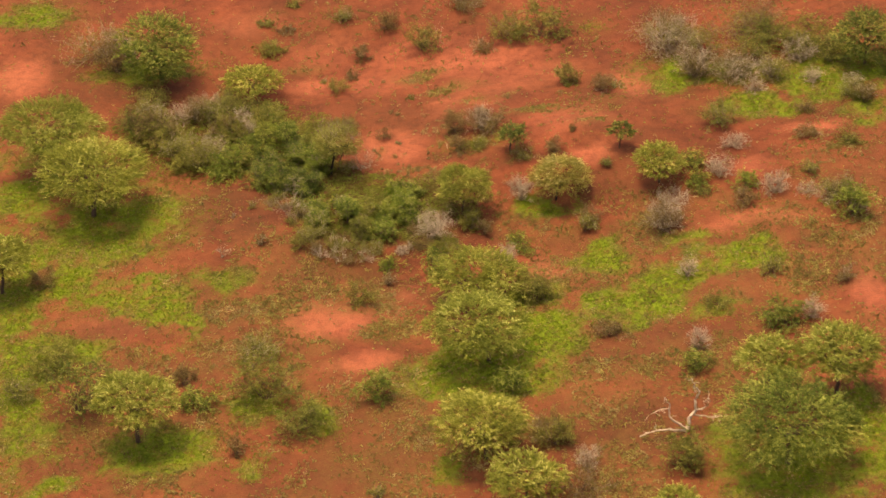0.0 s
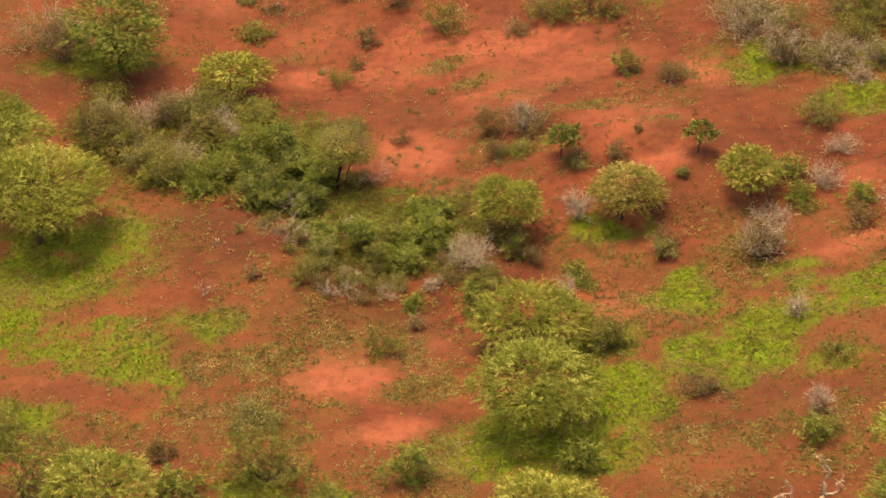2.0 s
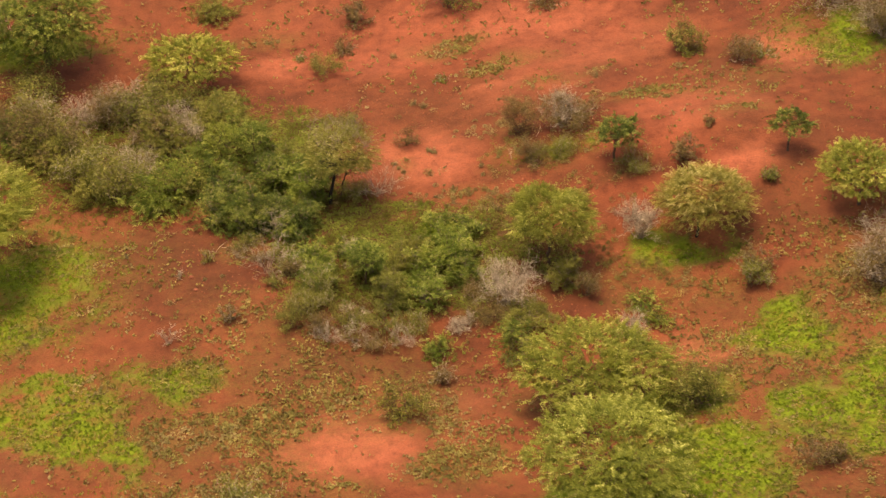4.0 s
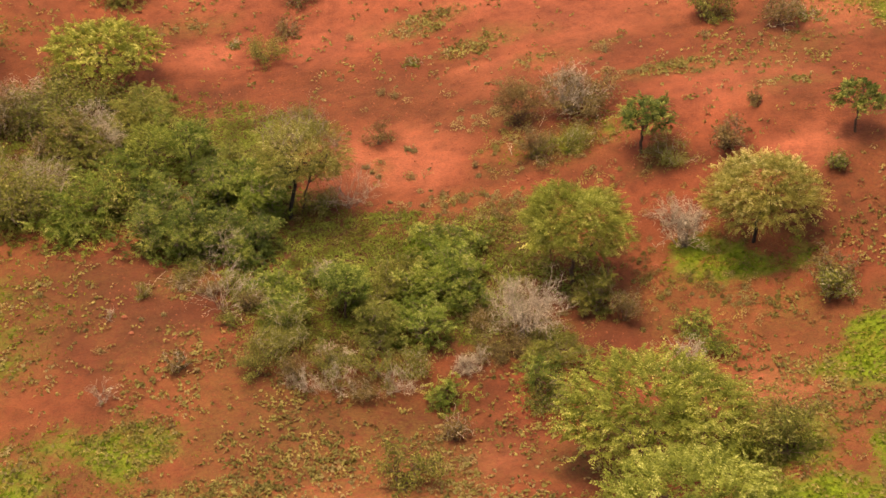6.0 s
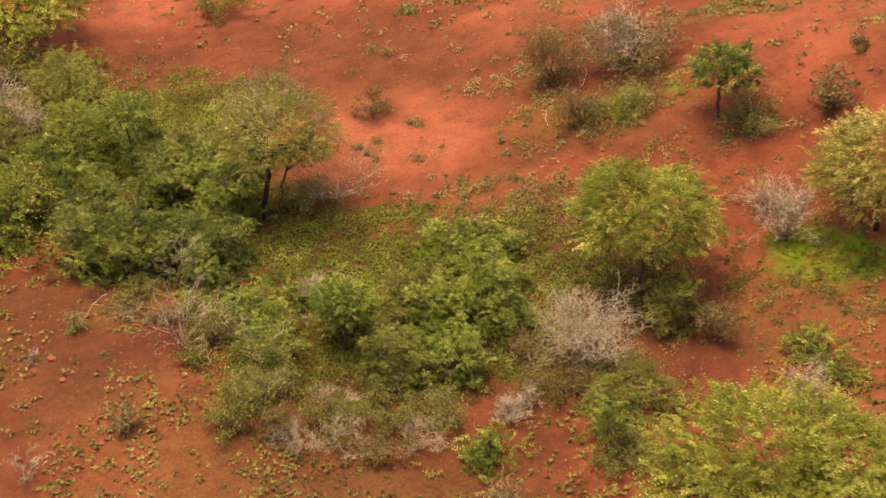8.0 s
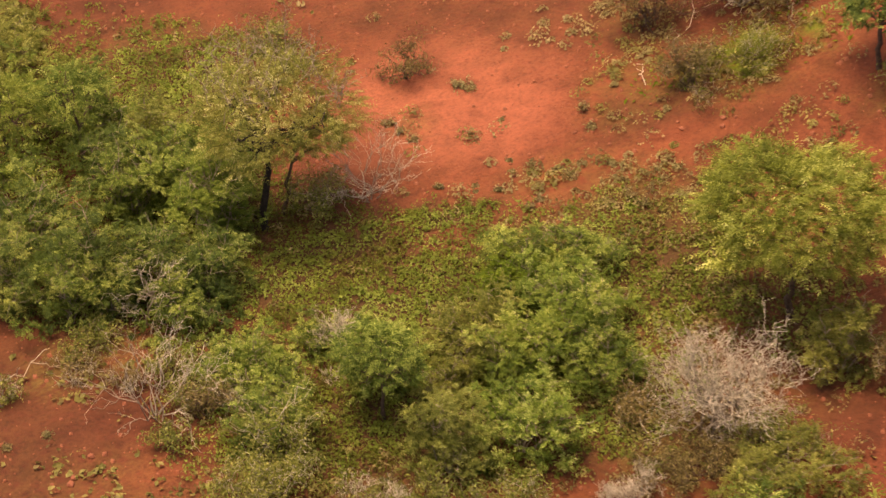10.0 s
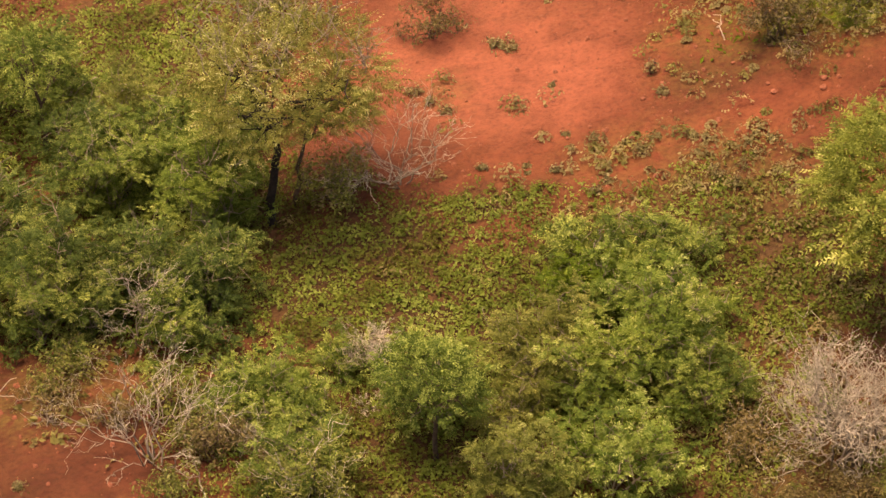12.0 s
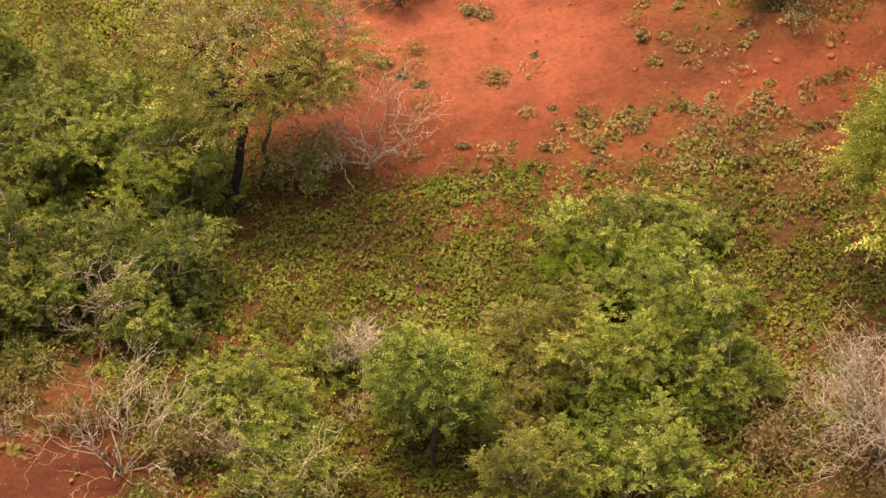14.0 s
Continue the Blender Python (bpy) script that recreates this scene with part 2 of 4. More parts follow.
def bough(rng, a, b, r0, r1, steps=4, wander=0.12):
    """A crooked branch from a to b."""
    a, b = np.asarray(a, float), np.asarray(b, float)
    s = np.linspace(0, 1, steps + 1)[:, None]
    far = np.linalg.norm(b - a)
    points = a + (b - a) * s + rng.normal(0, wander * far / steps, (steps + 1, 3)) * np.sin(s * math.pi) * 1.6
    points[:, 2] += far * 0.08 * np.sin(s[:, 0] * math.pi)
    return points, r0 + (r1 - r0) * s[:, 0]


def root(name, x, y, label, category, group=""):
    ob = new(name)
    ob.empty_display_size = 0.3
    ob.location = (x, y, float(terrain(x, y)) - 0.03)
    return tagged(ob, label, category, group)


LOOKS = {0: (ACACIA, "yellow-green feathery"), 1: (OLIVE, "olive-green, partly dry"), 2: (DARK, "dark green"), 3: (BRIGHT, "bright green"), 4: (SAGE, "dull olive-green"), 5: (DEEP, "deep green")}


# ---- kinds of plants ----
def spread(rng, number, draw, stretch=1.0):
    """Places from draw(n) that keep apart from one another."""
    pool = draw(number * 6)
    scaled = pool * (1, 1, stretch)
    far = np.full(len(pool), 1e9)
    chosen = [0]
    for _ in range(number - 1):
        far = np.minimum(far, np.linalg.norm(scaled - scaled[chosen[-1]], axis=1))
        chosen.append(int(np.argmax(far * (0.75 + 0.5 * rng.random(len(pool))))))
    return pool[chosen]


def strands(rng, foot, run, face, reach, length, width, droop, tones, per=12):
    """Feathered strands, each a row of paired leaflets along a drooping line: a mesh's verts, quads and hues."""
    m = len(foot)
    step = np.tile(np.repeat(np.linspace(0.06, 1, per // 2), 2), m)[:, None]
    hand = np.tile([1.0, -1.0], m * per // 2)[:, None]
    foot, run, face, reach = (np.repeat(v, per, 0) for v in (foot, run, face, reach))
    side = np.cross(face, run) * hand
    at = foot + run * reach * step - face * reach * droop * step * step
    along = unit(side + run * 0.9 + rng.normal(0, 0.22, at.shape))
    size = length * (1.15 - 0.5 * step) * rng.uniform(0.75, 1.25, (len(at), 1))
    verts, quads = blades(at, along, unit(face + rng.normal(0, 0.22, at.shape)), size, width)
    # leaflets take a paler tone towards each strand's tip
    tip_hue = np.clip(np.repeat(tones, per) + 0.34 * (step[:, 0] - 0.55), 0, 1)
    return verts, quads, np.repeat(tip_hue, 4)


def sprays(rng, centres, radius, number, length, flat=0.55, width=0.36, droop=0.25, spans=(2.2, 4.2)):
    """Strands on domed puffs round the centres."""
    m = max(number // 12, 1)
    pick = rng.integers(0, len(centres), m)
    r = (radius * rng.uniform(0.65, 1.35, len(centres)))[pick, None]
    way = unit(rng.normal(0, 1, (m, 3)) + (0, 0, 0.40))
    foot = centres[pick] + way * r * (1, 1, flat) * rng.uniform(0.2, 0.95, (m, 1)) ** 0.6
    run = unit(way * (1, 1, 0.35) + rng.normal(0, 0.45, (m, 3)) * (1, 1, 0.5))
    face = unit(np.cross(np.cross(run, way * (1, 1, 1.2) + (0, 0, 0.5) + rng.normal(0, 0.25, (m, 3))), run))
    reach = length * rng.uniform(*spans, (m, 1))
    tones = np.clip(rng.beta(0.9, 0.9, len(centres))[pick] * 0.7 + rng.random(m) * 0.3, 0, 1)
    return strands(rng, foot, run, face, reach, length, width, droop, tones)


def puffs(rng, centres, radius, number, flat=0.6, loose=0.12):
    """Single leaves on domed puffs round the centres: their places and the ways they face."""
    pick = rng.integers(0, len(centres), number)
    r = (radius * rng.uniform(0.65, 1.35, len(centres)))[pick, None]
    way = unit(rng.normal(0, 1, (number, 3)) + (0, 0, 0.45))
    at = centres[pick] + way * r * (1, 1, flat) * rng.uniform(0.3, 1.0, (number, 1)) ** 0.45 + rng.normal(0, loose, (number, 3)) * r
    return at, unit(way * (1, 1, 1.2) + (0, 0, 0.25))


def foliage(name, rng, parent, mesh, mat, floor=None):
    verts, quads, hue = mesh if len(mesh) == 3 else (*mesh, np.repeat(rng.random(len(mesh[1])), 4))
    if floor is not None:
        verts[:, 2] = np.maximum(verts[:, 2], floor)
    return part(name, sheet(name, verts, quads, mat, False, hue), parent)


def acacia(x, y, wide, deep, middle, off, seed, near=0, tone=0, thick_set=1.0, skirt=0.15, dry=0.0):
    """A thorn tree with a domed crown: wide and deep are the crown's half sizes, middle its centre's height, dry the reach of dead twigs over its top."""
    rng = np.random.default_rng(seed)
    mat, look_word = LOOKS[tone]
    size = "tall" if middle + deep > 5 else "low" if middle + deep < 3 else "medium-sized"
    tree = root("acacia_tree", x, y, f"{size} acacia with a {look_word} domed crown over red soil", "tree", "acacia trees")
    fork = max(0.3, (middle - deep * 0.55) * rng.uniform(0.75, 0.95))
    lean = np.array([off * 0.35, rng.normal(0, 0.08), fork])
    thick = (0.015 if near else 0.020) * (wide + middle)
    wood = CHARRED if tone == 1 else BARK
    part("trunk", sheet("trunk", *tubes([bough(rng, (0, 0, -0.1), lean, thick * 1.25, thick * 0.8, 5, 0.10)], 8), wood, True), tree)
    tips = []
    count = 5 if wide < 2 else 7
    for k in range(count):
        turn = 2 * math.pi * (k + rng.uniform(-0.3, 0.3)) / count
        reach = rng.uniform(0.35, 0.72)
        end = np.array([off + wide * reach * math.cos(turn), wide * reach * math.sin(turn), middle + deep * rng.uniform(-0.2, 0.45)])
        lines = [bough(rng, lean, end, thick * 0.62, thick * 0.18, 5, 0.2)]
        for j in range(6):
            start = lines[0][0][2 + j % 4]
            tip = start + (end - start) * rng.uniform(0.3, 1.2) + rng.normal(0, 0.27, 3) * (wide, wide, deep * 0.9)
            out = np.linalg.norm((tip - (off, 0, middle)) / (wide, wide, deep))
            tip = np.array((off, 0, middle)) + (tip - (off, 0, middle)) * min(1.0, 0.85 / out)
            lines.append(bough(rng, start, tip, thick * 0.2, 0.012, 4, 0.25))
            tips.append(tip)
        limb = part("limb", sheet("limb", *tubes(lines[:1], 6), wood, True), tree)
        for line in lines[1:]:
            part("branch", sheet("branch", *tubes([line], 4), wood, True), limb)
    length = 0.150 if not near else 0.112 if wide > 2.4 else 0.078
    width = 0.38 if near else 0.46
    number = min(40000 if wide > 4 else 27000, thick_set * 10.8 * wide * (wide + deep) / (length * length * width))
    m = int(number / 12 * 0.68)
    lobes = unit(rng.normal(0, 1, (9 + int(2 * wide), 3)) * (1, 1, 0.7) + (0, 0, 0.25))
    way = unit(rng.normal(0, 1, (m * 2, 3)))
    way[:, 2] = np.where(way[:, 2] < -skirt, -way[:, 2], way[:, 2])
    near_lobe = np.max(way @ lobes.T, 1)
    way = way[rng.random(m * 2) < np.clip((near_lobe - 0.55) * 4.0, 0.2, 1)][:m]
    near_lobe = np.max(way @ lobes.T, 1)
    puff = 0.70 + 0.33 * np.clip((near_lobe - 0.7) / 0.3, 0, 1) + rng.normal(0, 0.03, len(way))
    foot = way * puff[:, None] * (wide, wide, deep) * rng.uniform(0.62, 1.0, (len(way), 1)) ** 0.7 + (off, 0, middle)
    run = unit(way * (1, 1, 0.45) + rng.normal(0, 0.38, way.shape) * (1, 1, 0.6) + (0, 0, 0.12))
    face = unit(np.cross(np.cross(run, way * (1, 1, 1.2) + (0, 0, 0.6) + rng.normal(0, 0.22, way.shape)), run))
    reach = (0.16 + 0.085 * wide) * rng.uniform(0.6, 1.4, (len(way), 1))
    tones = np.clip(0.4 * rng.random(len(lobes))[np.argmax(way @ lobes.T, 1)] + 0.8 * rng.random(len(way)) - 0.1, 0, 1)
    outer = strands(rng, foot, run, face, reach, length, width, 0.22, tones)
    inner = sprays(rng, np.array(tips), 0.15 * wide + 0.13, int(number * 0.32), length * 1.15, 0.45, width * 1.15)
    foliage("crown", rng, tree, tuple(np.concatenate([a, b + len(outer[0]) if k == 1 else b]) for k, (a, b) in enumerate(zip(outer, inner))), mat)
    if dry:
        lines = []
        for k in range(46):
            turn, far = rng.uniform(0, 2 * math.pi), math.sqrt(rng.random()) * wide * 0.85
            start = np.array([off + far * math.cos(turn), far * math.sin(turn), middle + deep * 0.75 * math.sqrt(1 - (far / wide) ** 2)])
            lines.append(bough(rng, start, start + (rng.normal(0, 0.3), rng.normal(0, 0.3), dry * rng.uniform(0.4, 1.0)), 0.012, 0.006, 4, 0.4))
            for j in range(4):
                knot = lines[-1 - j][0][2 + j % 3]
                lines.append(bough(rng, knot, knot + rng.normal(0, 0.16, 3) + (0, 0, 0.16), 0.007, 0.004, 3, 0.4))
        part("twig_crown", sheet("twig_crown", *tubes(lines, 3), WEATHERED, True), tree, "pale dead twigs over the crown")
    return tree


def fan(rng, wide, high, number, radius, forks=3, crook=0.26):
    """Stems that fan out from the foot, each a list of branches with its side twigs; and the twigs' tips."""
    fans, tips = [], []
    for k in range(number):
        turn = 2 * math.pi * (k + rng.uniform(-0.5, 0.5)) / number * 1.618 * 3
        reach = wide * math.sqrt(rng.uniform(0.02, 0.95))
        end = np.array([reach * math.cos(turn), reach * math.sin(turn), high * math.sqrt(max(0.06, 1 - (reach / wide) ** 2 * 0.85)) * rng.uniform(0.65, 1.05)])
        foot = rng.normal(0, 0.06 * wide, 3) * (1, 1, 0)
        main = bough(rng, foot - (0, 0, 0.05), end, radius, radius * 0.35, 5, crook)
        lines = [main]
        tips.append(end)
        for j in range(forks):
            start = main[0][rng.integers(2, 6)]
            way = unit(unit(end - foot) * 0.7 + rng.normal(0, 0.6, 3))
            tip = start + way * (0.4 * high + 0.3 * wide) * rng.uniform(0.25, 0.75)
            lines.append(bough(rng, start, tip, radius * 0.45, radius * 0.2, 3 if crook < 0.4 else 4, crook * 1.2))
            tips.append(tip)
        for points, _ in lines:
            points[:, 2] = np.maximum(points[:, 2], -0.05 + 0.02 * rng.random())
        fans.append(lines)
    tips = np.array(tips)
    tips[:, 2] = np.maximum(tips[:, 2], 0.06)
    return fans, tips


def stand(bush, fans, mat, sides=4):
    for lines in fans:
        part("stem", sheet("stem", *tubes(lines, sides), mat, True), bush)


def shrub(x, y, wide, high, seed, near=0, tone=0):
    """A leafy bush of loose feathery pads on spreading stems, open between them, down to the ground."""
    rng = np.random.default_rng(seed)
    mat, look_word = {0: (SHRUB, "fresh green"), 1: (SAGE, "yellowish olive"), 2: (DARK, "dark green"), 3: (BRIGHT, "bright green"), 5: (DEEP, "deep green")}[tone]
    size = "tall" if high > 2.5 else "small" if high < 1.2 else "bushy"
    bush = root("leafy_shrub", x, y, f"{size} {look_word} leafy shrub among dry scrub", "shrub", "leafy shrubs")
    fans, tips = fan(rng, wide, high, 7 + int(3 * wide), 0.012 + 0.006 * high, 6)
    for lines in fans if near else ():
        tip = lines[0][0][-1]
        lines.append(bough(rng, tip, tip + unit(tip + (0, 0, 0.3)) * 0.32 + rng.normal(0, 0.18, 3), 0.009, 0.004, 4, 0.4))
    stand(bush, fans, WEATHERED if near else BROWN, 3)
    radius = (0.050 if near else 0.062) * (wide + high) + 0.10
    clumps = int((0.43 if near else 0.62) * wide * (wide + 1.3 * high) / (radius * radius)) + 5

    def shell(n):
        way = unit(rng.normal(0, 1, (n, 3)))
        way[:, 2] = np.abs(way[:, 2])
        turn = np.arctan2(way[:, 1], way[:, 0])
        lumpy = 0.90 + 0.24 * np.sin(3 * turn + 4 * way[:, 2] + seed) + 0.20 * np.sin(5 * turn - 6 * way[:, 2] + 2 * seed)
        return way * lumpy[:, None] * (wide * 1.10, wide * 1.10, high * 0.90) * rng.uniform(0.25, 1.16, (n, 1)) + (0, 0, 0.05)

    centre = np.concatenate([spread(rng, clumps, shell), tips[::2] if near else tips])
    length = 0.080 if near else 0.135 * max(1.0, wide / 2.4)
    number = int(min(13500 if near else 8000, (4.3 if near else 3.2) * wide * (wide + high) * 2.6 / (length * length * 0.4)))
    foliage("foliage", rng, bush, sprays(rng, centre, radius * (0.98 if near else 1.0), number, length, 0.40 if near else 0.30, 0.42, spans=(1.8, 3.4) if near else (2.2, 4.2)), mat, 0.02)
    return bush


def fork(rng, start, way, far, thick, level, lines, kids=(0, 1, 1, 2), crook=0.42):
    """A crooked branch that forks again and again."""
    line = bough(rng, start, start + way * far, thick, thick * 0.55, 4 if level else 3, crook)
    line[0][:, 2] = np.maximum(line[0][:, 2], 0.02)
    lines.append((level, line))
    if level:
        for k in kids:
            on = unit(way + rng.normal(0, 0.62, 3) + (0, 0, 0.12))
            fork(rng, line[0][2 + k], on, far * rng.uniform(0.45, 0.8), thick * 0.55, level - 1, lines, kids, crook)


def dead(x, y, wide, high, seed, near=0, sparse=0):
    """A leafless bush of crooked pale branches; sparse: 1 a few thin bare ones, 2 a few long bold ones."""
    rng = np.random.default_rng(seed)
    high = min(high, 1.45 * wide + 0.6)
    size = "large" if wide > 1.5 else "small" if wide < 0.9 else "spreading"
    bush = root("leafless_shrub", x, y, f"{size} leafless thorn shrub of pale grey twigs", "shrub", "leafless shrubs")
    twigs = []
    count = 5 + int(3 * wide) if sparse else 11 + int(5 * wide)
    thick = (0.017 if near else 0.019, 0.012, 0.013)[sparse] + 0.004 * high
    for k in range(count):
        turn = 2 * math.pi * (k + rng.uniform(-0.4, 0.4)) / count
        lean = math.sqrt(rng.uniform(0.03, 1.0))
        end = np.array([0.80 * wide * lean * math.cos(turn), 0.80 * wide * lean * math.sin(turn), 0.72 * high * math.sqrt(1.06 - lean * lean)])
        foot = rng.normal(0, 0.07 * wide, 3) * (1, 1, 0)
        lines = []
        fork(rng, foot - (0, 0, 0.04), unit(end - foot), np.linalg.norm(end - foot) * (0.82 if sparse == 2 else 0.72), thick, 3 if near else 2, lines, (0, 1, 2) if sparse == 2 else (0, 1, 1, 2), 0.26 if sparse == 2 else 0.42)
        part("stem", sheet("stem", *tubes([line for level, line in lines if level >= (2 if near else 1)], 4), WEATHERED, True), bush)
        twigs += [line for level, line in lines if level < (2 if near else 1)]
    part("twig_crown", sheet("twig_crown", *tubes(twigs, 3), TWIG, True), bush, "tangle of bare pale grey twigs")
    return bush


def stump(x, y, wide, high, seed):
    """A bundle of upright dead stems."""
    rng = np.random.default_rng(seed)
    bundle = root("dead_stump", x, y, "pale upright bundle of dead shrub stems", "stump")
    for k in range(16):
        foot, top = rng.normal(0, 0.4, 3) * (wide, wide, 0), rng.normal(0, 0.5, 3) * (wide, wide, 0.1 * high)
        lines = [bough(rng, foot, top + (0, 0, high * rng.uniform(0.6, 1.05)), 0.016, 0.007, 5, 0.15)]
        for j in range(3):
            start = lines[0][0][3 + j % 3]
            lines.append(bough(rng, start, start + rng.normal(0, 0.22, 3) + (0, 0, 0.18), 0.008, 0.004, 3, 0.3))
        part("stem", sheet("stem", *tubes(lines, 4), TWIG, True), bundle)
    return bundle


def scrub(x, y, wide, high, seed, near=0, dry=-1):
    """A dry bush: forking brown twigs with thin grey-green leaves along them."""
    rng = np.random.default_rng(seed)
    high = min(high, (1.3 if near else 0.85) * wide + 0.6)
    dry = seed % 2 if dry < 0 else dry
    size = "large" if wide > 1.6 else "small" if wide < 0.9 else "ragged"
    bush = root("dry_shrub", x, y, f"{size} half-dry brown and olive shrub on red soil", "shrub", "dry shrubs")
    twigs = []
    count = 7 + int(4 * wide)
    for k in range(count):
        turn = 2 * math.pi * (k + rng.uniform(-0.4, 0.4)) / count
        lean = math.sqrt(rng.uniform(0.02, 1.0)) * rng.uniform(0.75, 1.15)
        end = np.array([wide * lean * math.cos(turn), wide * lean * math.sin(turn), high * math.sqrt(max(0.05, 1.08 - lean * lean)) * rng.uniform(0.7, 1.1)])
        foot = rng.normal(0, 0.10 * wide, 3) * (1, 1, 0)
        lines = []
        fork(rng, foot - (0, 0, 0.04), unit(end - foot), np.linalg.norm(end - foot) * 0.66, (0.012 if near else 0.018) + 0.003 * high, 2, lines, (0, 1, 2))
        part("stem", sheet("stem", *tubes([line for level, line in lines if level == 2], 4), BROWN, True), bush)
        twigs += [line for level, line in lines if level < 2]
    part("twig_crown", sheet("twig_crown", *tubes(twigs, 3), (BROWN, WEATHERED, TWIG)[seed % 3], True), bush, "tangle of thin dry twigs")
    length = 0.085 if near else 0.15
    number = int(min(4200 if near else 2600, (1.05 if near else 1.15) * wide * (wide + high) * 2.6 / (length * length * 0.42)))
    knots = np.concatenate([points[1:] for points, _ in twigs])
    at = knots[rng.integers(0, len(knots), number)] + rng.normal(0, 0.055 * wide + 0.05, (number, 3)) * (1, 1, 0.7)
    at[:, 2] = np.maximum(at[:, 2], 0.02 + 0.1 * rng.random(number))
    face = unit(at / (wide, wide, high) + (0, 0, 0.4) + rng.normal(0, 0.4, (number, 3)))
    foliage("foliage", rng, bush, leaves(rng, at, face, length, 0.42), DRY if dry else SAGE)
    return bush


def tuft(x, y, wide, high, seed):
    """A low clump of grey-green leaves on the soil."""
    rng = np.random.default_rng(seed)
    clump = root("herb_tuft", x, y, "low grey-green herb tuft on bare red soil", "plant", "herb tufts")
    fans, tips = fan(rng, wide * 0.9, high * 0.8, 7, 0.008, 3)
    part("stalk", sheet("stalk", *tubes([line for lines in fans for line in lines], 3), BROWN, True), clump)
    number = int(40 + 330 * wide)
    at, face = puffs(rng, np.concatenate([tips * 0.55, [(0, 0, 0.25 * high)]]), 0.62 * wide, number, 0.7)
    at[:, 2] = np.clip(at[:, 2], 0.03, None)
    foliage("foliage", rng, clump, leaves(rng, at, face, 0.07, 0.6), TUFT)
    return clump


def stick(x, y, far, turn, seed):
    """A fallen dry branch with a fork."""
    rng = np.random.default_rng(seed)
    branch = root("fallen_branch", x, y, "bleached dry fallen branch on red soil", "branch", "fallen branches")
    end = np.array([far * math.cos(turn), far * math.sin(turn), 0.25 + 0.1 * far])
    main = bough(rng, (0, 0, 0.04), end, 0.014, 0.007, 6, 0.3)
    part("limb", sheet("limb", *tubes([main], 5), BLEACHED, True), branch)
    for k in (2, 4):
        tip = main[0][k] + (end * 0.35 + rng.normal(0, 0.22, 3) * far * (1, 1, 0.5))
        tip[2] = max(tip[2], 0.03)
        part("fork", sheet("fork", *tubes([bough(rng, main[0][k], tip, 0.012, 0.006, 4, 0.25)], 4), BLEACHED, True), branch)
    return branch


def stone(x, y, r, seed):
    rng = np.random.default_rng(seed)
    bm = bmesh.new()
    bmesh.ops.create_icosphere(bm, subdivisions=2, radius=r)
    squash = Vector((rng.uniform(0.9, 1.25), rng.uniform(0.8, 1.1), rng.uniform(0.6, 0.8)))
    for v in bm.verts:
        n = noise.noise(v.co / r * 1.3 + Vector((seed * 3.1, 0, 0)))
        v.co = Vector((v.co.x * squash.x, v.co.y * squash.y, v.co.z * squash.z)) * (1 + 0.3 * n)
    me = bpy.data.meshes.new("stone")
    bm.to_mesh(me)
    bm.free()
    me.materials.append(STONE)
    ob = new("stone", me)
    ob.matrix_world = pose(x, y, float(terrain(x, y)) + r * 0.25, 0, 0, rng.uniform(0, 360))
    return tagged(ob, "weathered reddish stone lying on bare red soil", "stone", "loose stones")


# ---- zones of the ground: grass, thin low cover, bare pale soil, dark soil with some painted shade ----
ZONES = {"grass": [], "cover": [], "bare": [], "lush": [], "umber": []}


def patch(x, y, rx, ry, k=1.0):
    ZONES["grass"].append((x, y, abs(rx), abs(ry), k))


def cover(x, y, rx, ry, k=1.0):
    ZONES["cover"].append((x, y, abs(rx), abs(ry), k))


def bare(x, y, rx, ry, k=1.0):
    ZONES["bare"].append((x, y, abs(rx), abs(ry), k))


def herb(x, y, rx, ry, k=1.0):
    ZONES["lush"].append((x, y, abs(rx), abs(ry), k))


def umber(x, y, rx, ry, k=1.0):
    ZONES["umber"].append((x, y, abs(rx), abs(ry), k))


def zone(kind, x, y):
    """How far a place belongs to a zone, 0 to 1, with frayed edges."""
    x, y = np.asarray(x, float), np.asarray(y, float)
    stray = 3.4 if kind == "grass" else 2.0
    wx = x + stray * (fbm(x, y, 3.2, 31, 5) - 0.5)
    wy = y + 1.4 * stray * (fbm(x, y, 3.2, 47, 5) - 0.5)
    total = np.zeros_like(x)
    spots = list(ZONES[kind])
    if kind == "cover":
        spots += [(px, py, 1.7 * rx, 1.7 * ry, 0.75 * k) for px, py, rx, ry, k in ZONES["grass"]]
    if kind == "cover":
        total = np.clip((fbm(x, y, 9.0, 131, 3) - 0.36) * 3.0, 0, 0.75) * np.clip((2 - y) / 22, 0.2, 1.0)
    for px, py, rx, ry, k in spots:
        d = np.sqrt(((wx - px) / rx) ** 2 + ((wy - py) / ry) ** 2)
        fade = (1.75 - d) / 1.35 if kind == "grass" else (1.3 - d) / 0.75
        total = np.maximum(total, k * np.clip(fade, 0, 1))
    far = np.clip((np.maximum(np.abs(x - 8) - 46, np.abs(y + 8) - 54)) / 12, 0, 1)
    total = total * (1 - far)
    if kind in ("grass", "cover"):
        total = total * np.clip(2.3 - 2.5 * fbm(x, y, 2.2, 83), 0.35, 1.2)
    return np.clip(total, 0, 1.2)


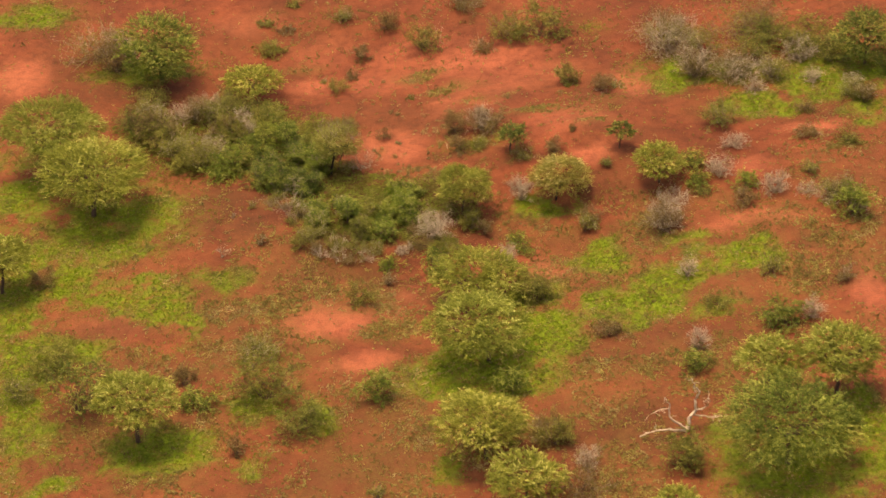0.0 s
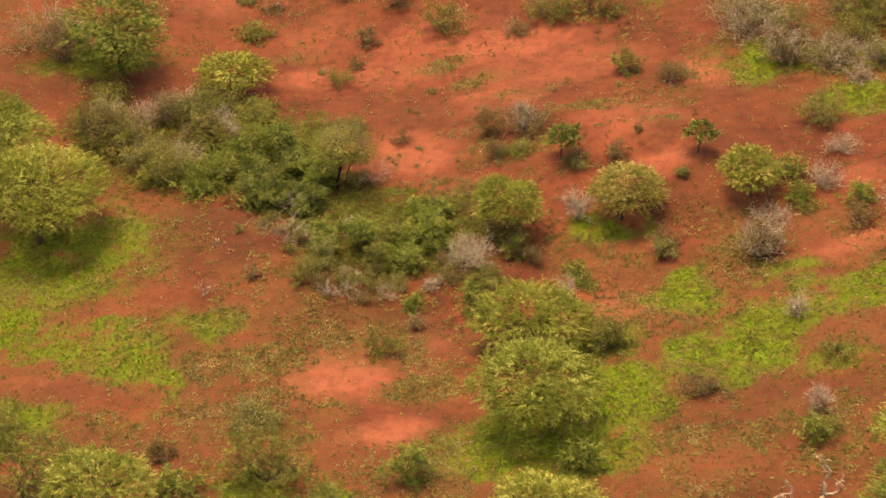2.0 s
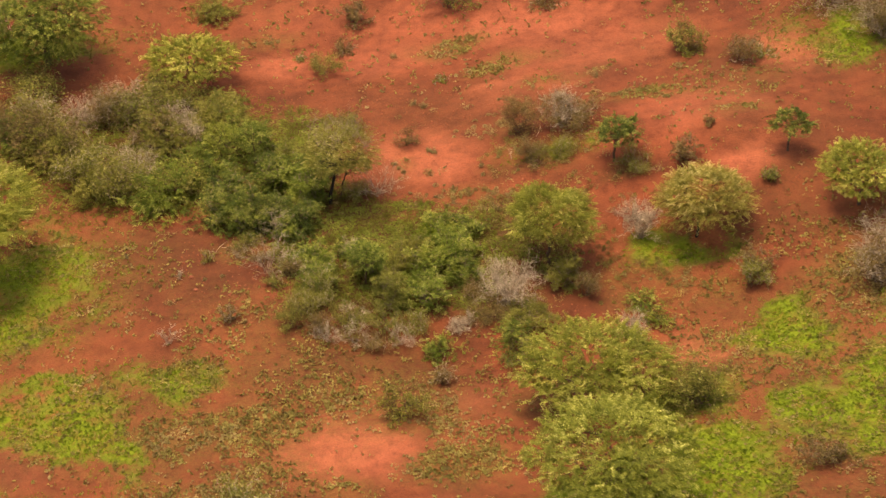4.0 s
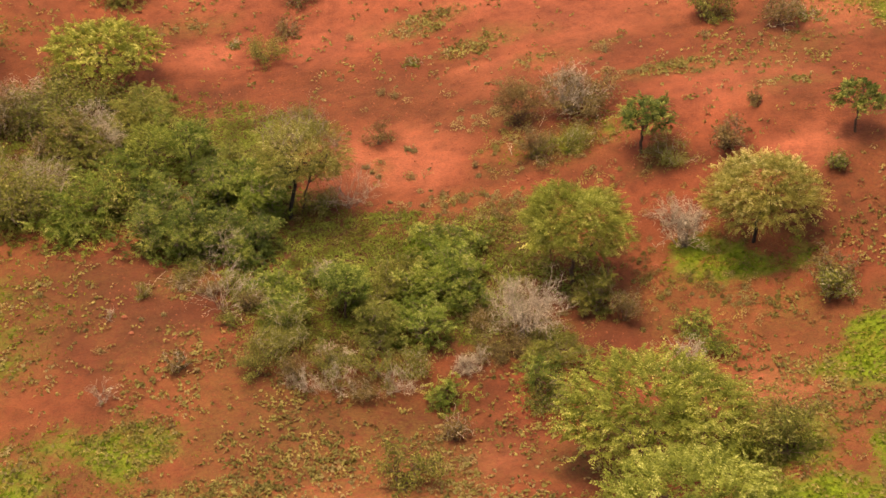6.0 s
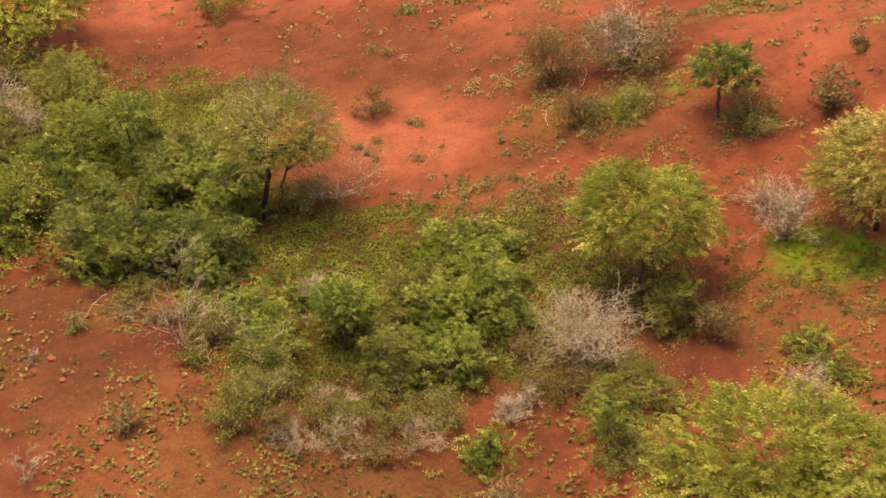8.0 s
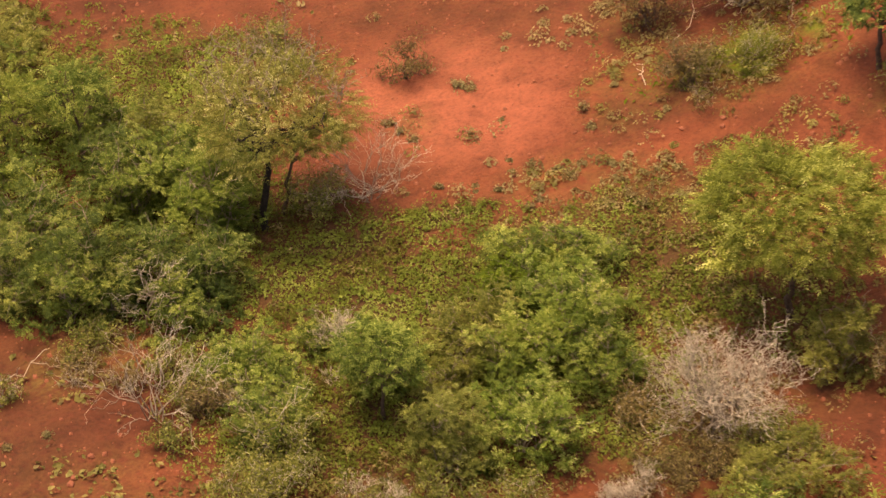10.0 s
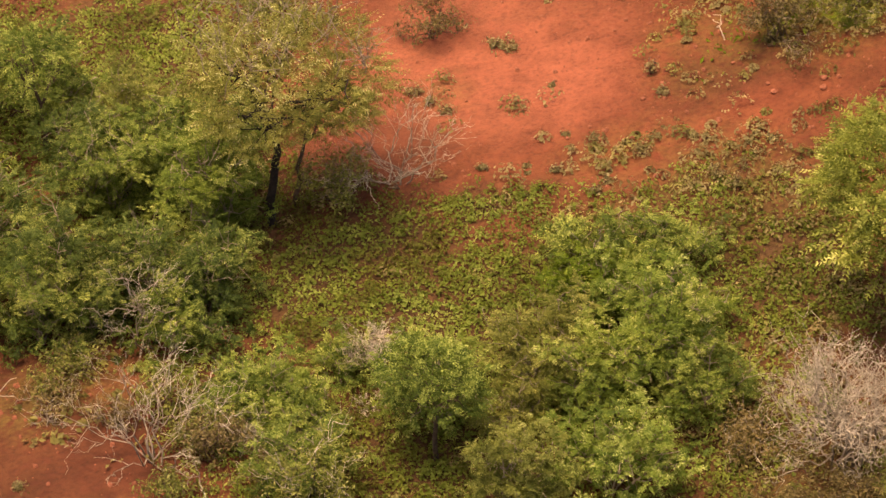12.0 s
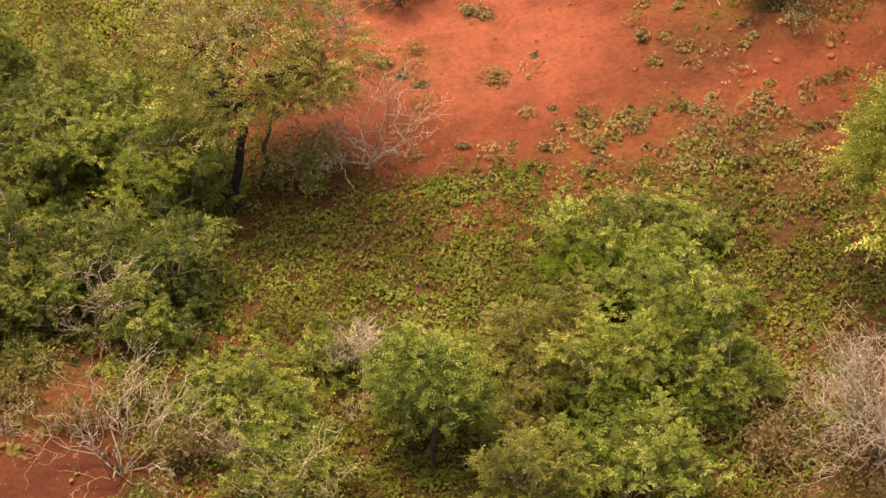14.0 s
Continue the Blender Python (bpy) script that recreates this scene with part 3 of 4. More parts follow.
# green grass
patch(-19.9, -3.9, 6.5, 5.1, k=1)
patch(-26.6, 4.9, 4.1, 5.7, k=0.9)
patch(-28.8, -23.7, 2.2, 16.9, k=1)
patch(-27.1, -8.6, 2.5, 3.7, k=0.8)
patch(-18.7, -39.6, 4.1, 2.6, k=1)
patch(-10.1, -35.2, 2.3, 2.6, k=0.8)
patch(-5.2, -38.1, 1.8, 2.1, k=0.9)
patch(-11.7, -43.7, 2.7, 2.1, k=0.5)
patch(-26.5, -42.0, 2.3, 1.0, k=0.9)
patch(9.3, -33.4, 4.7, 3.0, k=1.1)
patch(35.1, -29.6, 2.9, 1.3, k=0.35)
patch(37.7, -50.5, 1.4, 8.4, k=1)
patch(30.9, -55.8, 6.2, 3.3, k=0.9)
patch(26.6, -50.9, 1.8, 5.0, k=0.6)
patch(35.8, 8.8, 5.2, 2.1, k=1.0)
patch(31.9, 10.9, 2.6, 1.8, k=0.8)
patch(39.7, 2.3, 4.1, 2.1, k=0.9)
patch(47.2, 5.7, 4.7, 3.9, k=1.0)
patch(48.8, -1.3, 2.1, 1.9, k=0.9)
patch(26.6, 20.4, 1.6, 2.0, k=0.5)
patch(31.0, 8.9, 2.1, 1.8, k=0.6)
patch(-25.4, 37.5, 3.3, 2.3, k=1)
patch(-15.7, 23.3, 4.8, 1.8, k=0.65)
patch(4.5, -47.8, 1.3, 2.1, k=0.8)
patch(13.2, 0.9, 1.6, 1.3, k=0.95)
patch(14.7, -23.6, 2.8, 2.9, k=0.7)
patch(9.1, -34.6, 5.3, 3.5, k=1.2)
patch(31.7, -54.5, 5.8, 5.0, k=1)
patch(-20.4, -4.2, 4.3, 3.6, k=1)
patch(-21.9, -15.2, 2.4, 2.3, k=1.1)
patch(-18.6, -16.0, 3.4, 2.0, k=1.25)
patch(-16.6, -18.9, 1.9, 1.9, k=1.1)
patch(-15.0, -21.3, 1.5, 1.6, k=1.3)
patch(-24.6, -12.1, 2.3, 4.8, k=0.8)
patch(-24.7, -24.0, 3.2, 2.2, k=1.15)
patch(-15.6, -24.9, 2.4, 1.6, k=0.5)
patch(-10.7, -15.4, 2.9, 1.9, k=0.66)
patch(21.5, -18.5, 2.4, 2.4, k=1.0)
patch(22.8, -26.9, 3.7, 2.9, k=1.35)
patch(26.8, -24.3, 2.4, 2.3, k=1.2)
patch(31.9, -22.8, 3.8, 2.3, k=1.3)
patch(29.5, -18.9, 3.3, 1.3, k=0.6)
patch(29.3, -30.9, 3.2, 2.0, k=0.6)
patch(17.5, -9.3, 3.1, 1.1, k=0.9)
patch(14.9, -30.6, 2.8, 4.0, k=1.25)
# thin low cover
cover(-7.8, -20.2, 4.3, 3.1, k=1)
cover(-12.2, -20.9, 2.4, 5.4, k=0.6)
cover(1.9, -28.0, 2.4, 1.1, k=0.8)
cover(-5.3, -29.7, 1.9, 1.2, k=0.9)
cover(-0.8, 21.3, 2.7, 1.0, k=0.7)
cover(-7.6, 24.4, 4.3, 0.9, k=0.4)
cover(15.9, -36.0, 3.7, 2.6, k=0.8)
cover(19.0, -40.1, 1.8, 3.4, k=0.6)
cover(24.9, -35.7, 2.8, 3.5, k=0.35)
cover(25.0, -13.5, 3.0, 0.8, k=0.8)
cover(14.5, -10.3, 4.0, 1.3, k=0.6)
cover(-15.0, -27.1, 4.3, 1.8, k=0.7)
cover(-25.7, -22.6, 2.9, 3.6, k=0.8)
cover(-21.7, -10.1, 4.0, 2.8, k=0.7)
cover(-5.7, -42.0, 2.7, 2.1, k=0.5)
cover(-17.6, -43.0, 3.6, 2.1, k=0.4)
cover(18.2, -18.8, 2.9, 3.6, k=0.55)
cover(23.2, 3.5, 3.1, 0.9, k=0.4)
cover(-2.6, 31.4, 3.3, 0.9, k=0.4)
cover(44.9, -7.2, 4.0, 0.6, k=1)
cover(18.9, -32.3, 2.8, 2.2, k=0.4)
cover(28.1, -31.3, 3.3, 2.2, k=0.5)
cover(20.6, -46.2, 3.2, 3.4, k=0.5)
cover(36.5, -25.4, 3.8, 2.7, k=0.4)
cover(1.5, -10.8, 3.0, 1.1, k=0.5)
cover(15.6, -12.2, 2.6, 1.8, k=0.8)
cover(19.2, -13.0, 1.4, 2.2, k=0.7)
cover(8.2, -4.5, 1.8, 1.8, k=1.2)
cover(11.8, 0.4, 2.7, 1.0, k=0.6)
cover(13.8, 12.5, 2.1, 0.5, k=1)
cover(20.4, 3.9, 2.8, 0.6, k=0.9)
cover(24.2, 1.2, 2.3, 0.6, k=0.8)
cover(25.9, 5.3, 2.1, 1.4, k=0.5)
cover(11.4, 4.3, 1.0, 2.6, k=0.5)
cover(-6.8, -15.7, 2.9, 2.1, k=0.75)
cover(-12.2, -6.3, 0.9, 2.6, k=0.7)
cover(-4.1, -18.4, 1.3, 1.0, k=0.6)
cover(6.6, -2.2, 2.2, 0.6, k=0.8)
cover(16.3, -3.0, 1.5, 0.6, k=0.7)
cover(-0.7, 10.0, 2.2, 1.4, k=1.1)
cover(8.4, -4.5, 1.4, 1.6, k=1.2)
cover(8.1, -2.8, 1.4, 0.7, k=1)
cover(10.9, 1.6, 1.1, 0.9, k=0.8)
cover(12.5, -0.7, 1.0, 0.5, k=0.8)
cover(-6.3, -3.4, 1.2, 0.7, k=0.7)
cover(-5.0, -9.1, 1.2, 1.0, k=0.6)
cover(4.8, 2.6, 0.4, 0.6, k=0.9)
cover(14.2, -10.2, 0.9, 1.1, k=0.8)
cover(7.6, -5.0, 2.8, 4.0, k=1.3)
cover(-5.5, -4.0, 2.0, 1.4, k=1.0)
cover(-10.3, -15.2, 2.6, 1.9, k=1.5)
cover(-1.0, -10.9, 1.4, 1.7, k=0.4)
cover(6.6, -11.6, 2.4, 1.6, k=1.2)
cover(-9.2, -19.8, 6.0, 1.9, k=1.3)
cover(-11.4, -20.7, 3.0, 2.0, k=1.2)
cover(2.0, -27.0, 3.0, 2.1, k=1.2)
cover(-4.9, -27.8, 2.7, 1.4, k=1.0)
cover(-23.8, -8.0, 3.2, 1.6, k=1.0)
cover(17.3, -35.4, 3.1, 0.9, k=1.2)
cover(26.0, -14.2, 2.8, 1.9, k=1.0)
cover(9.9, 16.4, 2.6, 1.0, k=1.2)
cover(12.9, 12.9, 2.6, 0.9, k=1.3)
cover(15.8, 9.4, 2.4, 0.8, k=1.1)
cover(19.0, 5.2, 2.6, 0.8, k=0.9)
# pale bare soil
bare(-2.9, -23.9, 3.8, 2.9, k=1)
bare(9.6, 20.7, 6.0, 3.0, k=0.55)
bare(18.0, 12.7, 6.0, 3.0, k=0.6)
bare(21.9, 2.1, 4.0, 2.0, k=0.5)
bare(13.3, 9.0, 4.0, 2.0, k=0.4)
bare(1.7, 23.6, 4.0, 3.0, k=0.35)
bare(-0.8, -31.2, 3.3, 1.5, k=1)
bare(15.9, 17.4, 6.9, 2.8, k=0.8)
bare(-26.9, 25.3, 2.7, 3.8, k=1)
bare(5.7, 3.5, 3.1, 2.7, k=0.9)
bare(23.1, -3.8, 2.5, 1.3, k=0.9)
bare(43.2, -3.3, 3.1, 1.0, k=1)
bare(35.3, -17.1, 5.4, 1.2, k=0.8)
bare(16.2, -19.1, 1.4, 2.4, k=0.8)
bare(42.1, -30.5, 1.4, 4.0, k=0.8)
bare(-0.1, 18.1, 2.1, 1.4, k=0.8)
bare(28.3, 8.4, 2.4, 2.7, k=0.9)
bare(-5.4, 30.4, 3.3, 2.0, k=0.5)
bare(36.6, -8.1, 2.0, 1.9, k=0.6)
bare(5.5, 16.3, 4.5, 2.1, k=0.6)
bare(12.0, 10.2, 2.4, 0.8, k=1)
bare(6.7, 2.2, 2.6, 2.1, k=0.9)
bare(22.8, -3.5, 2.3, 1.0, k=0.9)
bare(17.1, -19.7, 1.2, 1.2, k=0.9)
bare(3.8, -19.3, 1.3, 2.1, k=0.45)
bare(-20.7, -20.2, 3.3, 3.0, k=0.5)
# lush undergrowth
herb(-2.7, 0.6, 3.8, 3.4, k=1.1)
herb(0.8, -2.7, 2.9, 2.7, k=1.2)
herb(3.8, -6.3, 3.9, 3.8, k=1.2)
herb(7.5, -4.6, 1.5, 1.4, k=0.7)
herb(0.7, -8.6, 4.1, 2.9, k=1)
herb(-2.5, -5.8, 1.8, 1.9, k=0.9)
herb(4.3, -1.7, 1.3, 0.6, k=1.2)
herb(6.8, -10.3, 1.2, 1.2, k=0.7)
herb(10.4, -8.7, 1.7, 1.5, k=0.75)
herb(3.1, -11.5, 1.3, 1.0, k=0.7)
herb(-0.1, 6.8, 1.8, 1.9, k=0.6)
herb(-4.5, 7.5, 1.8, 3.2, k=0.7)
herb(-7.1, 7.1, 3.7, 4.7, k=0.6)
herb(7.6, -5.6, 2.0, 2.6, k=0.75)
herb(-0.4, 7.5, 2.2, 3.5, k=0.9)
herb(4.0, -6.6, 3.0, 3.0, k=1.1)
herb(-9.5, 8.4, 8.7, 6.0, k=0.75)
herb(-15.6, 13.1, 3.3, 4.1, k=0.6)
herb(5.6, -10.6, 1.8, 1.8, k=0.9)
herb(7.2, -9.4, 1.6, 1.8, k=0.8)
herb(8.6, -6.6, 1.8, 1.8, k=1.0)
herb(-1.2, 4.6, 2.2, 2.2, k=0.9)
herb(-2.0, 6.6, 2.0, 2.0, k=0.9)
# dark soil, and soil darkened in a few places to stand in for shade
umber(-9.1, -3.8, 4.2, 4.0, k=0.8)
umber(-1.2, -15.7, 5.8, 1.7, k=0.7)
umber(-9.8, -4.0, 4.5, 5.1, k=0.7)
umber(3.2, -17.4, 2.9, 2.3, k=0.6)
# the shadow to the right of an acacia, painted into the soil
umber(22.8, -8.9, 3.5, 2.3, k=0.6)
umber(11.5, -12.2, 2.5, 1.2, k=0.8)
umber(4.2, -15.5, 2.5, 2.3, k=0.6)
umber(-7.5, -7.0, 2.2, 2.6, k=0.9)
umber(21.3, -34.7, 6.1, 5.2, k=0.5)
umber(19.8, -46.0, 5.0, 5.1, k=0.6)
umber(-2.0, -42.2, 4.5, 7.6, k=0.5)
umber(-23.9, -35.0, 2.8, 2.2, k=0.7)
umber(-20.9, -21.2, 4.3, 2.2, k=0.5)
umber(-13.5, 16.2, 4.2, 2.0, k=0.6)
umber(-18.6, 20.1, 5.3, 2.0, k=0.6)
# the small acacia's shadow on the ground, painted as darker soil
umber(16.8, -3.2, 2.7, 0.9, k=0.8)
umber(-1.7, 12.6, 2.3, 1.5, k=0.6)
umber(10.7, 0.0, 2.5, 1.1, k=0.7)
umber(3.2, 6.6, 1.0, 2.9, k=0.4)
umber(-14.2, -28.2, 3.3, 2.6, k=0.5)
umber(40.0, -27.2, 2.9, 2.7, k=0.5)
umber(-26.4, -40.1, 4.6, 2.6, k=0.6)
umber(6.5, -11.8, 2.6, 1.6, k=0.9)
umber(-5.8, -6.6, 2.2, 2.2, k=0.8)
# dark soil plus the thicket's shade at its left edge, both in the colour
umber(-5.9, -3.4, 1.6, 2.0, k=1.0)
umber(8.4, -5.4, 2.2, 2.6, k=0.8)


# ---- the ground: one sheet to the horizon ----
def lay_ground():
    def axis(lo, hi, step):
        inner = np.arange(lo, hi + step / 2, step)
        grow = np.cumsum(step * 1.22 ** np.arange(1, 41))
        return np.concatenate([(lo - grow)[::-1], inner, hi + grow])
    xs, ys = axis(-40, 60, 0.6), axis(-66, 46, 0.6)
    gx, gy = np.meshgrid(xs, ys)
    x, y = gx.ravel(), gy.ravel()
    z = terrain(x, y)
    n, m = len(xs), len(ys)
    i = np.arange(n * m).reshape(m, n)
    quads = np.stack([i[:-1, :-1], i[:-1, 1:], i[1:, 1:], i[1:, :-1]], -1).reshape(-1, 4)
    me = sheet("ground", np.stack([x, y, z], 1), quads, GROUND, True)
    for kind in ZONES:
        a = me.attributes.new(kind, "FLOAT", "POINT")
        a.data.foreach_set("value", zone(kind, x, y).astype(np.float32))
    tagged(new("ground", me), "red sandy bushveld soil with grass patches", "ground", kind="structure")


lay_ground()


# ---- uncountable small growth ----
def scatter(rng, number, kind, power=1.0, floor=0.0):
    """Places in the seen stretch, denser where the zone is strong."""
    x, y = rng.uniform(-36, 58, number), rng.uniform(-64, 44, number)
    keep = rng.random(number) < np.maximum(zone(kind, x, y) ** power, floor)
    return x[keep], y[keep]


def grow_grass():
    rng = np.random.default_rng(801)
    x, y = scatter(rng, 520000, "grass", 1.5)
    at = np.stack([x, y, terrain(x, y) + 0.05], 1)
    face = unit(rng.normal(0, 0.55, (len(at), 3)) * (1, 1, 0.3) + (0, 0, 1.0))
    hue = fbm(x, y, 1.6, 93) * 1.6 - 0.3
    me = sheet("grass", *leaves(rng, at, face, 0.17, 0.36), GRASS, False, np.repeat(np.clip(hue, 0, 1), 4))
    tagged(new("grass", me), "short bright green grass growing in patches", "grass", kind="stuff")


def rosettes(rng, x, y, size, per):
    """Low herbs of several leaves each."""
    n = len(x)
    r = np.repeat(size * rng.uniform(0.5, 1.5, n), per)
    turn = rng.uniform(0, 2 * math.pi, n * per)
    far = np.sqrt(rng.random(n * per)) * r
    px, py = np.repeat(x, per) + far * np.cos(turn), np.repeat(y, per) + far * np.sin(turn)
    at = np.stack([px, py, terrain(px, py) + np.sqrt(np.maximum(r * r - far * far, 0)) * rng.uniform(0.55, 1.0, n * per)], 1)
    out = np.stack([np.cos(turn), np.sin(turn), np.full(n * per, 1.3)], 1)
    return at, out


def grow_lumps():
    """Low rounded herbs and tussocks in close drifts, scattered thinly between them."""
    rng = np.random.default_rng(802)
    n = 520000
    x, y = rng.uniform(-36, 58, n), rng.uniform(-64, 44, n)
    drift = np.clip((fbm(x, y, 2.6, 61, 3) - 0.44) * 8, 0, 1)
    wide = np.clip((fbm(x, y, 6.0, 71, 3) - 0.44) * 6, 0, 1)
    lower = np.clip((22 - y) / 30, 0.45, 1.0)
    dense = 0.5 * np.clip(zone("cover", x, y), 0, 1) * np.where((x > 2) & (x < 12) & (y > -13) & (y < 0), 0.7 + 0.3 * drift, np.clip(0.1 + 0.9 * drift + 1.6 * (zone("cover", x, y) - 0.7), 0.1, 1.0))
    dense = np.maximum(dense, lower * (0.026 + 0.21 * wide * drift))
    dense = dense * (1 - 0.7 * np.clip(zone("bare", x, y), 0, 1)) * (1 - 0.7 * np.clip(zone("grass", x, y), 0, 1)) * (1 - 0.75 * np.clip(zone("lush", x, y), 0, 1)) * (1 - 0.72 * np.clip(zone("umber", x, y), 0, 1) * (x < 5))
    keep = rng.random(n) < dense
    x, y = x[keep], y[keep]
    pick = np.clip(fbm(x, y, 3.0, 77, 2) * 1.8 - 0.4, 0, 1) * 0.6 + rng.random(len(x)) * 0.4
    near = (x > -2) & (x < 18) & (y > -14) & (y < 9)
    for name, label, mat, own in (("pale_herbs", "pale grey-green herbs in drifts over red soil", TUFT, pick > 0.68 - 0.2 * near),
                                  ("herbs", "low olive herbs in drifts over red soil", HERB, (pick <= 0.68 - 0.2 * near) & (pick > 0.2)),
                                  ("dry_tufts", "small dry brown tufts scattered on red soil", DRY, pick <= 0.2)):
        far_at, far_out = rosettes(rng, x[own & ~near], y[own & ~near], 0.17, 5)
        big = own & near & (rng.random(len(x)) < 0.5)
        at, out = rosettes(rng, x[big], y[big], 0.23, 34)
        a, b = leaves(rng, far_at, far_out, 0.145, 0.66), leaves(rng, at, out, 0.085, 0.6)
        places = np.concatenate([far_at, at])
        hue = np.clip(fbm(places[:, 0], places[:, 1], 0.7, 95) * 1.6 - 0.3, 0, 1)
        me = sheet(name, np.concatenate([a[0], b[0]]), np.concatenate([a[1], b[1] + len(a[0])]), mat, False, np.repeat(hue, 4))
        tagged(new(name, me), label, "plants", kind="stuff")


def grow_herbs():
    rng = np.random.default_rng(805)
    x, y = scatter(rng, 26000, "grass", 1.6)
    at, out = rosettes(rng, x, y, 0.18, 10)
    me = sheet("green_herbs", *leaves(rng, at, out, 0.12, 0.5), GRASS, False, np.repeat(np.clip(fbm(at[:, 0], at[:, 1], 0.7, 95) * 1.6 - 0.3, 0, 1), 4))
    tagged(new("green_herbs", me), "low green herbs growing in the grass", "plants", kind="stuff")
    n = 66000
    x, y = rng.uniform(-22, 16, n), rng.uniform(-18, 18, n)
    keep = rng.random(n) < zone("lush", x, y)
    at, out = rosettes(rng, x[keep], y[keep], 0.18, 11)
    me = sheet("undergrowth", *leaves(rng, at, out, 0.082, 0.6), UNDER, False, np.repeat(np.clip(fbm(at[:, 0], at[:, 1], 0.7, 95) * 1.0 + fbm(at[:, 0], at[:, 1], 2.4, 97, 3) * 1.2 - 0.55, 0, 1), 4))
    tagged(new("undergrowth", me), "lush low green undergrowth between the shrubs", "plants", kind="stuff")


def strew_pebbles():
    rng = np.random.default_rng(803)
    n = 9500
    x, y = rng.uniform(-36, 58, n), rng.uniform(-64, 44, n)
    near = rng.uniform(size=n) < 0.35
    x, y = np.where(near, rng.uniform(-9, 16, n), x), np.where(near, rng.uniform(-14, 14, n), y)
    keep = (zone("lush", x, y) < 0.3) & (zone("grass", x, y) < 0.35)
    x, y = x[keep], y[keep]
    n = len(x)
    r = 0.016 + 0.045 * rng.random(n) ** 4
    box = np.array([(-1, -1, -1), (1, -1, -1), (1, 1, -1), (-1, 1, -1), (-0.7, -0.7, 0.8), (0.7, -0.7, 0.8), (0.7, 0.7, 0.8), (-0.7, 0.7, 0.8)], float)
    shape = box[None] * rng.uniform(0.6, 1.3, (n, 8, 3)) * r[:, None, None]
    verts = shape + np.stack([x, y, terrain(x, y) + r * 0.3], 1)[:, None]
    faces = np.array([(0, 1, 5, 4), (1, 2, 6, 5), (2, 3, 7, 6), (3, 0, 4, 7), (4, 5, 6, 7)])
    quads = (np.arange(n)[:, None, None] * 8 + faces[None]).reshape(-1, 4)
    me = sheet("pebbles", verts.reshape(-1, 3), quads, STONE, True)
    tagged(new("pebbles", me), "small red pebbles and clods on bare soil", "pebbles", kind="stuff")


grow_grass()
grow_lumps()
grow_herbs()
strew_pebbles()


# ---- the bleached dead tree ----
def dead_tree(x, y):
    rng = np.random.default_rng(900)
    tree = root("dead_tree", x, y, "bleached bare dead tree with crooked pale limbs", "tree")
    arms = (("trunk", 0.19, 0.12, ((0, 0, -0.1), (0.15, 0.1, 0.6), (0.2, 0.2, 1.2), (0.7, 0.1, 2.0))),
            ("limb", 0.12, 0.035, ((0.7, 0.1, 2.0), (0.58, 0.3, 2.9), (1.03, 0.4, 3.5), (0.5, 0.2, 4.2), (0.2, 0.3, 4.9))),
            ("limb", 0.08, 0.03, ((0.7, 0.1, 1.95), (1.4, -0.4, 2.5), (1.6, -0.5, 3.2), (1.5, -0.9, 3.6))),
            ("limb", 0.12, 0.03, ((0.05, 0, 0.2), (-0.8, -0.2, 1.0), (-1.5, 0, 1.55), (-1.4, 0.2, 2.5), (-1.9, 0.1, 3.4))),
            ("limb", 0.11, 0.04, ((-0.05, 0, 0.1), (-1.3, -0.4, 0.55), (-2.6, -0.5, 0.65), (-3.9, -0.6, 0.2))),
            ("limb", 0.07, 0.025, ((0.4, 0.1, 1.5), (1.3, 0.4, 1.15), (2.1, 0.5, 0.85), (3.3, 0.5, 0.95))),
            ("limb", 0.05, 0.02, ((-1.45, 0.1, 2.3), (-2.2, -0.3, 2.5), (-3.1, -0.5, 2.3))))
    for name, thick, thin, bends in arms:
        bends = np.array(bends, float)
        s = np.linspace(0, len(bends) - 1, 4 * len(bends) - 3)
        line = np.stack([np.interp(s, np.arange(len(bends)), bends[:, k]) for k in range(3)], 1)
        line[1:-1] = 0.25 * line[:-2] + 0.5 * line[1:-1] + 0.25 * line[2:]
        line[1:-1] += rng.normal(0, 0.035, line[1:-1].shape)
        lines = [(line, np.linspace(thick, thin, len(line)))]
        if name == "limb":
            for j in range(5):
                start = line[rng.integers(4, len(line))]
                tip = start + rng.normal(0, 0.42, 3) + (line[-1] - line[0]) * 0.1
                tip[2] = max(tip[2], 0.1)
                lines.append(bough(rng, start, tip, thin * 1.1, 0.012, 4, 0.4))
        limb = part(name, sheet(name, *tubes(lines[:1], 7), BLEACHED, True), tree)
        for line in lines[1:]:
            part("branch", sheet("branch", *tubes([line], 5), BLEACHED, True), limb)


dead_tree(23.43, -47.21)

# acacia trees
acacia(-21.49, -1.75, 5.08, 1.93, 4.41, 0.25, 1)
acacia(-25.24, 6.40, 4.88, 1.85, 4.91, 0.51, 2)
acacia(10.67, -8.79, 2.42, 1.85, 2.95, 0.03, 3, near=1, thick_set=1.35)
acacia(9.58, -33.24, 4.34, 1.65, 3.44, -1.02, 4)
acacia(9.80, -22.61, 4.20, 1.60, 1.99, 0.43, 5, skirt=0.5)
acacia(-19.73, -38.07, 3.50, 1.82, 4.28, -0.16, 7, skirt=0.4)
acacia(7.35, -47.09, 3.81, 2.27, 3.43, -0.45, 8, skirt=0.5)
acacia(9.36, -54.80, 3.07, 1.59, 3.30, 0.00, 9, skirt=0.5)
acacia(30.27, -53.52, 5.60, 2.60, 4.20, -0.10, 10, tone=2, skirt=0.6)
acacia(30.64, -44.31, 2.95, 2.00, 3.55, 0.00, 11)
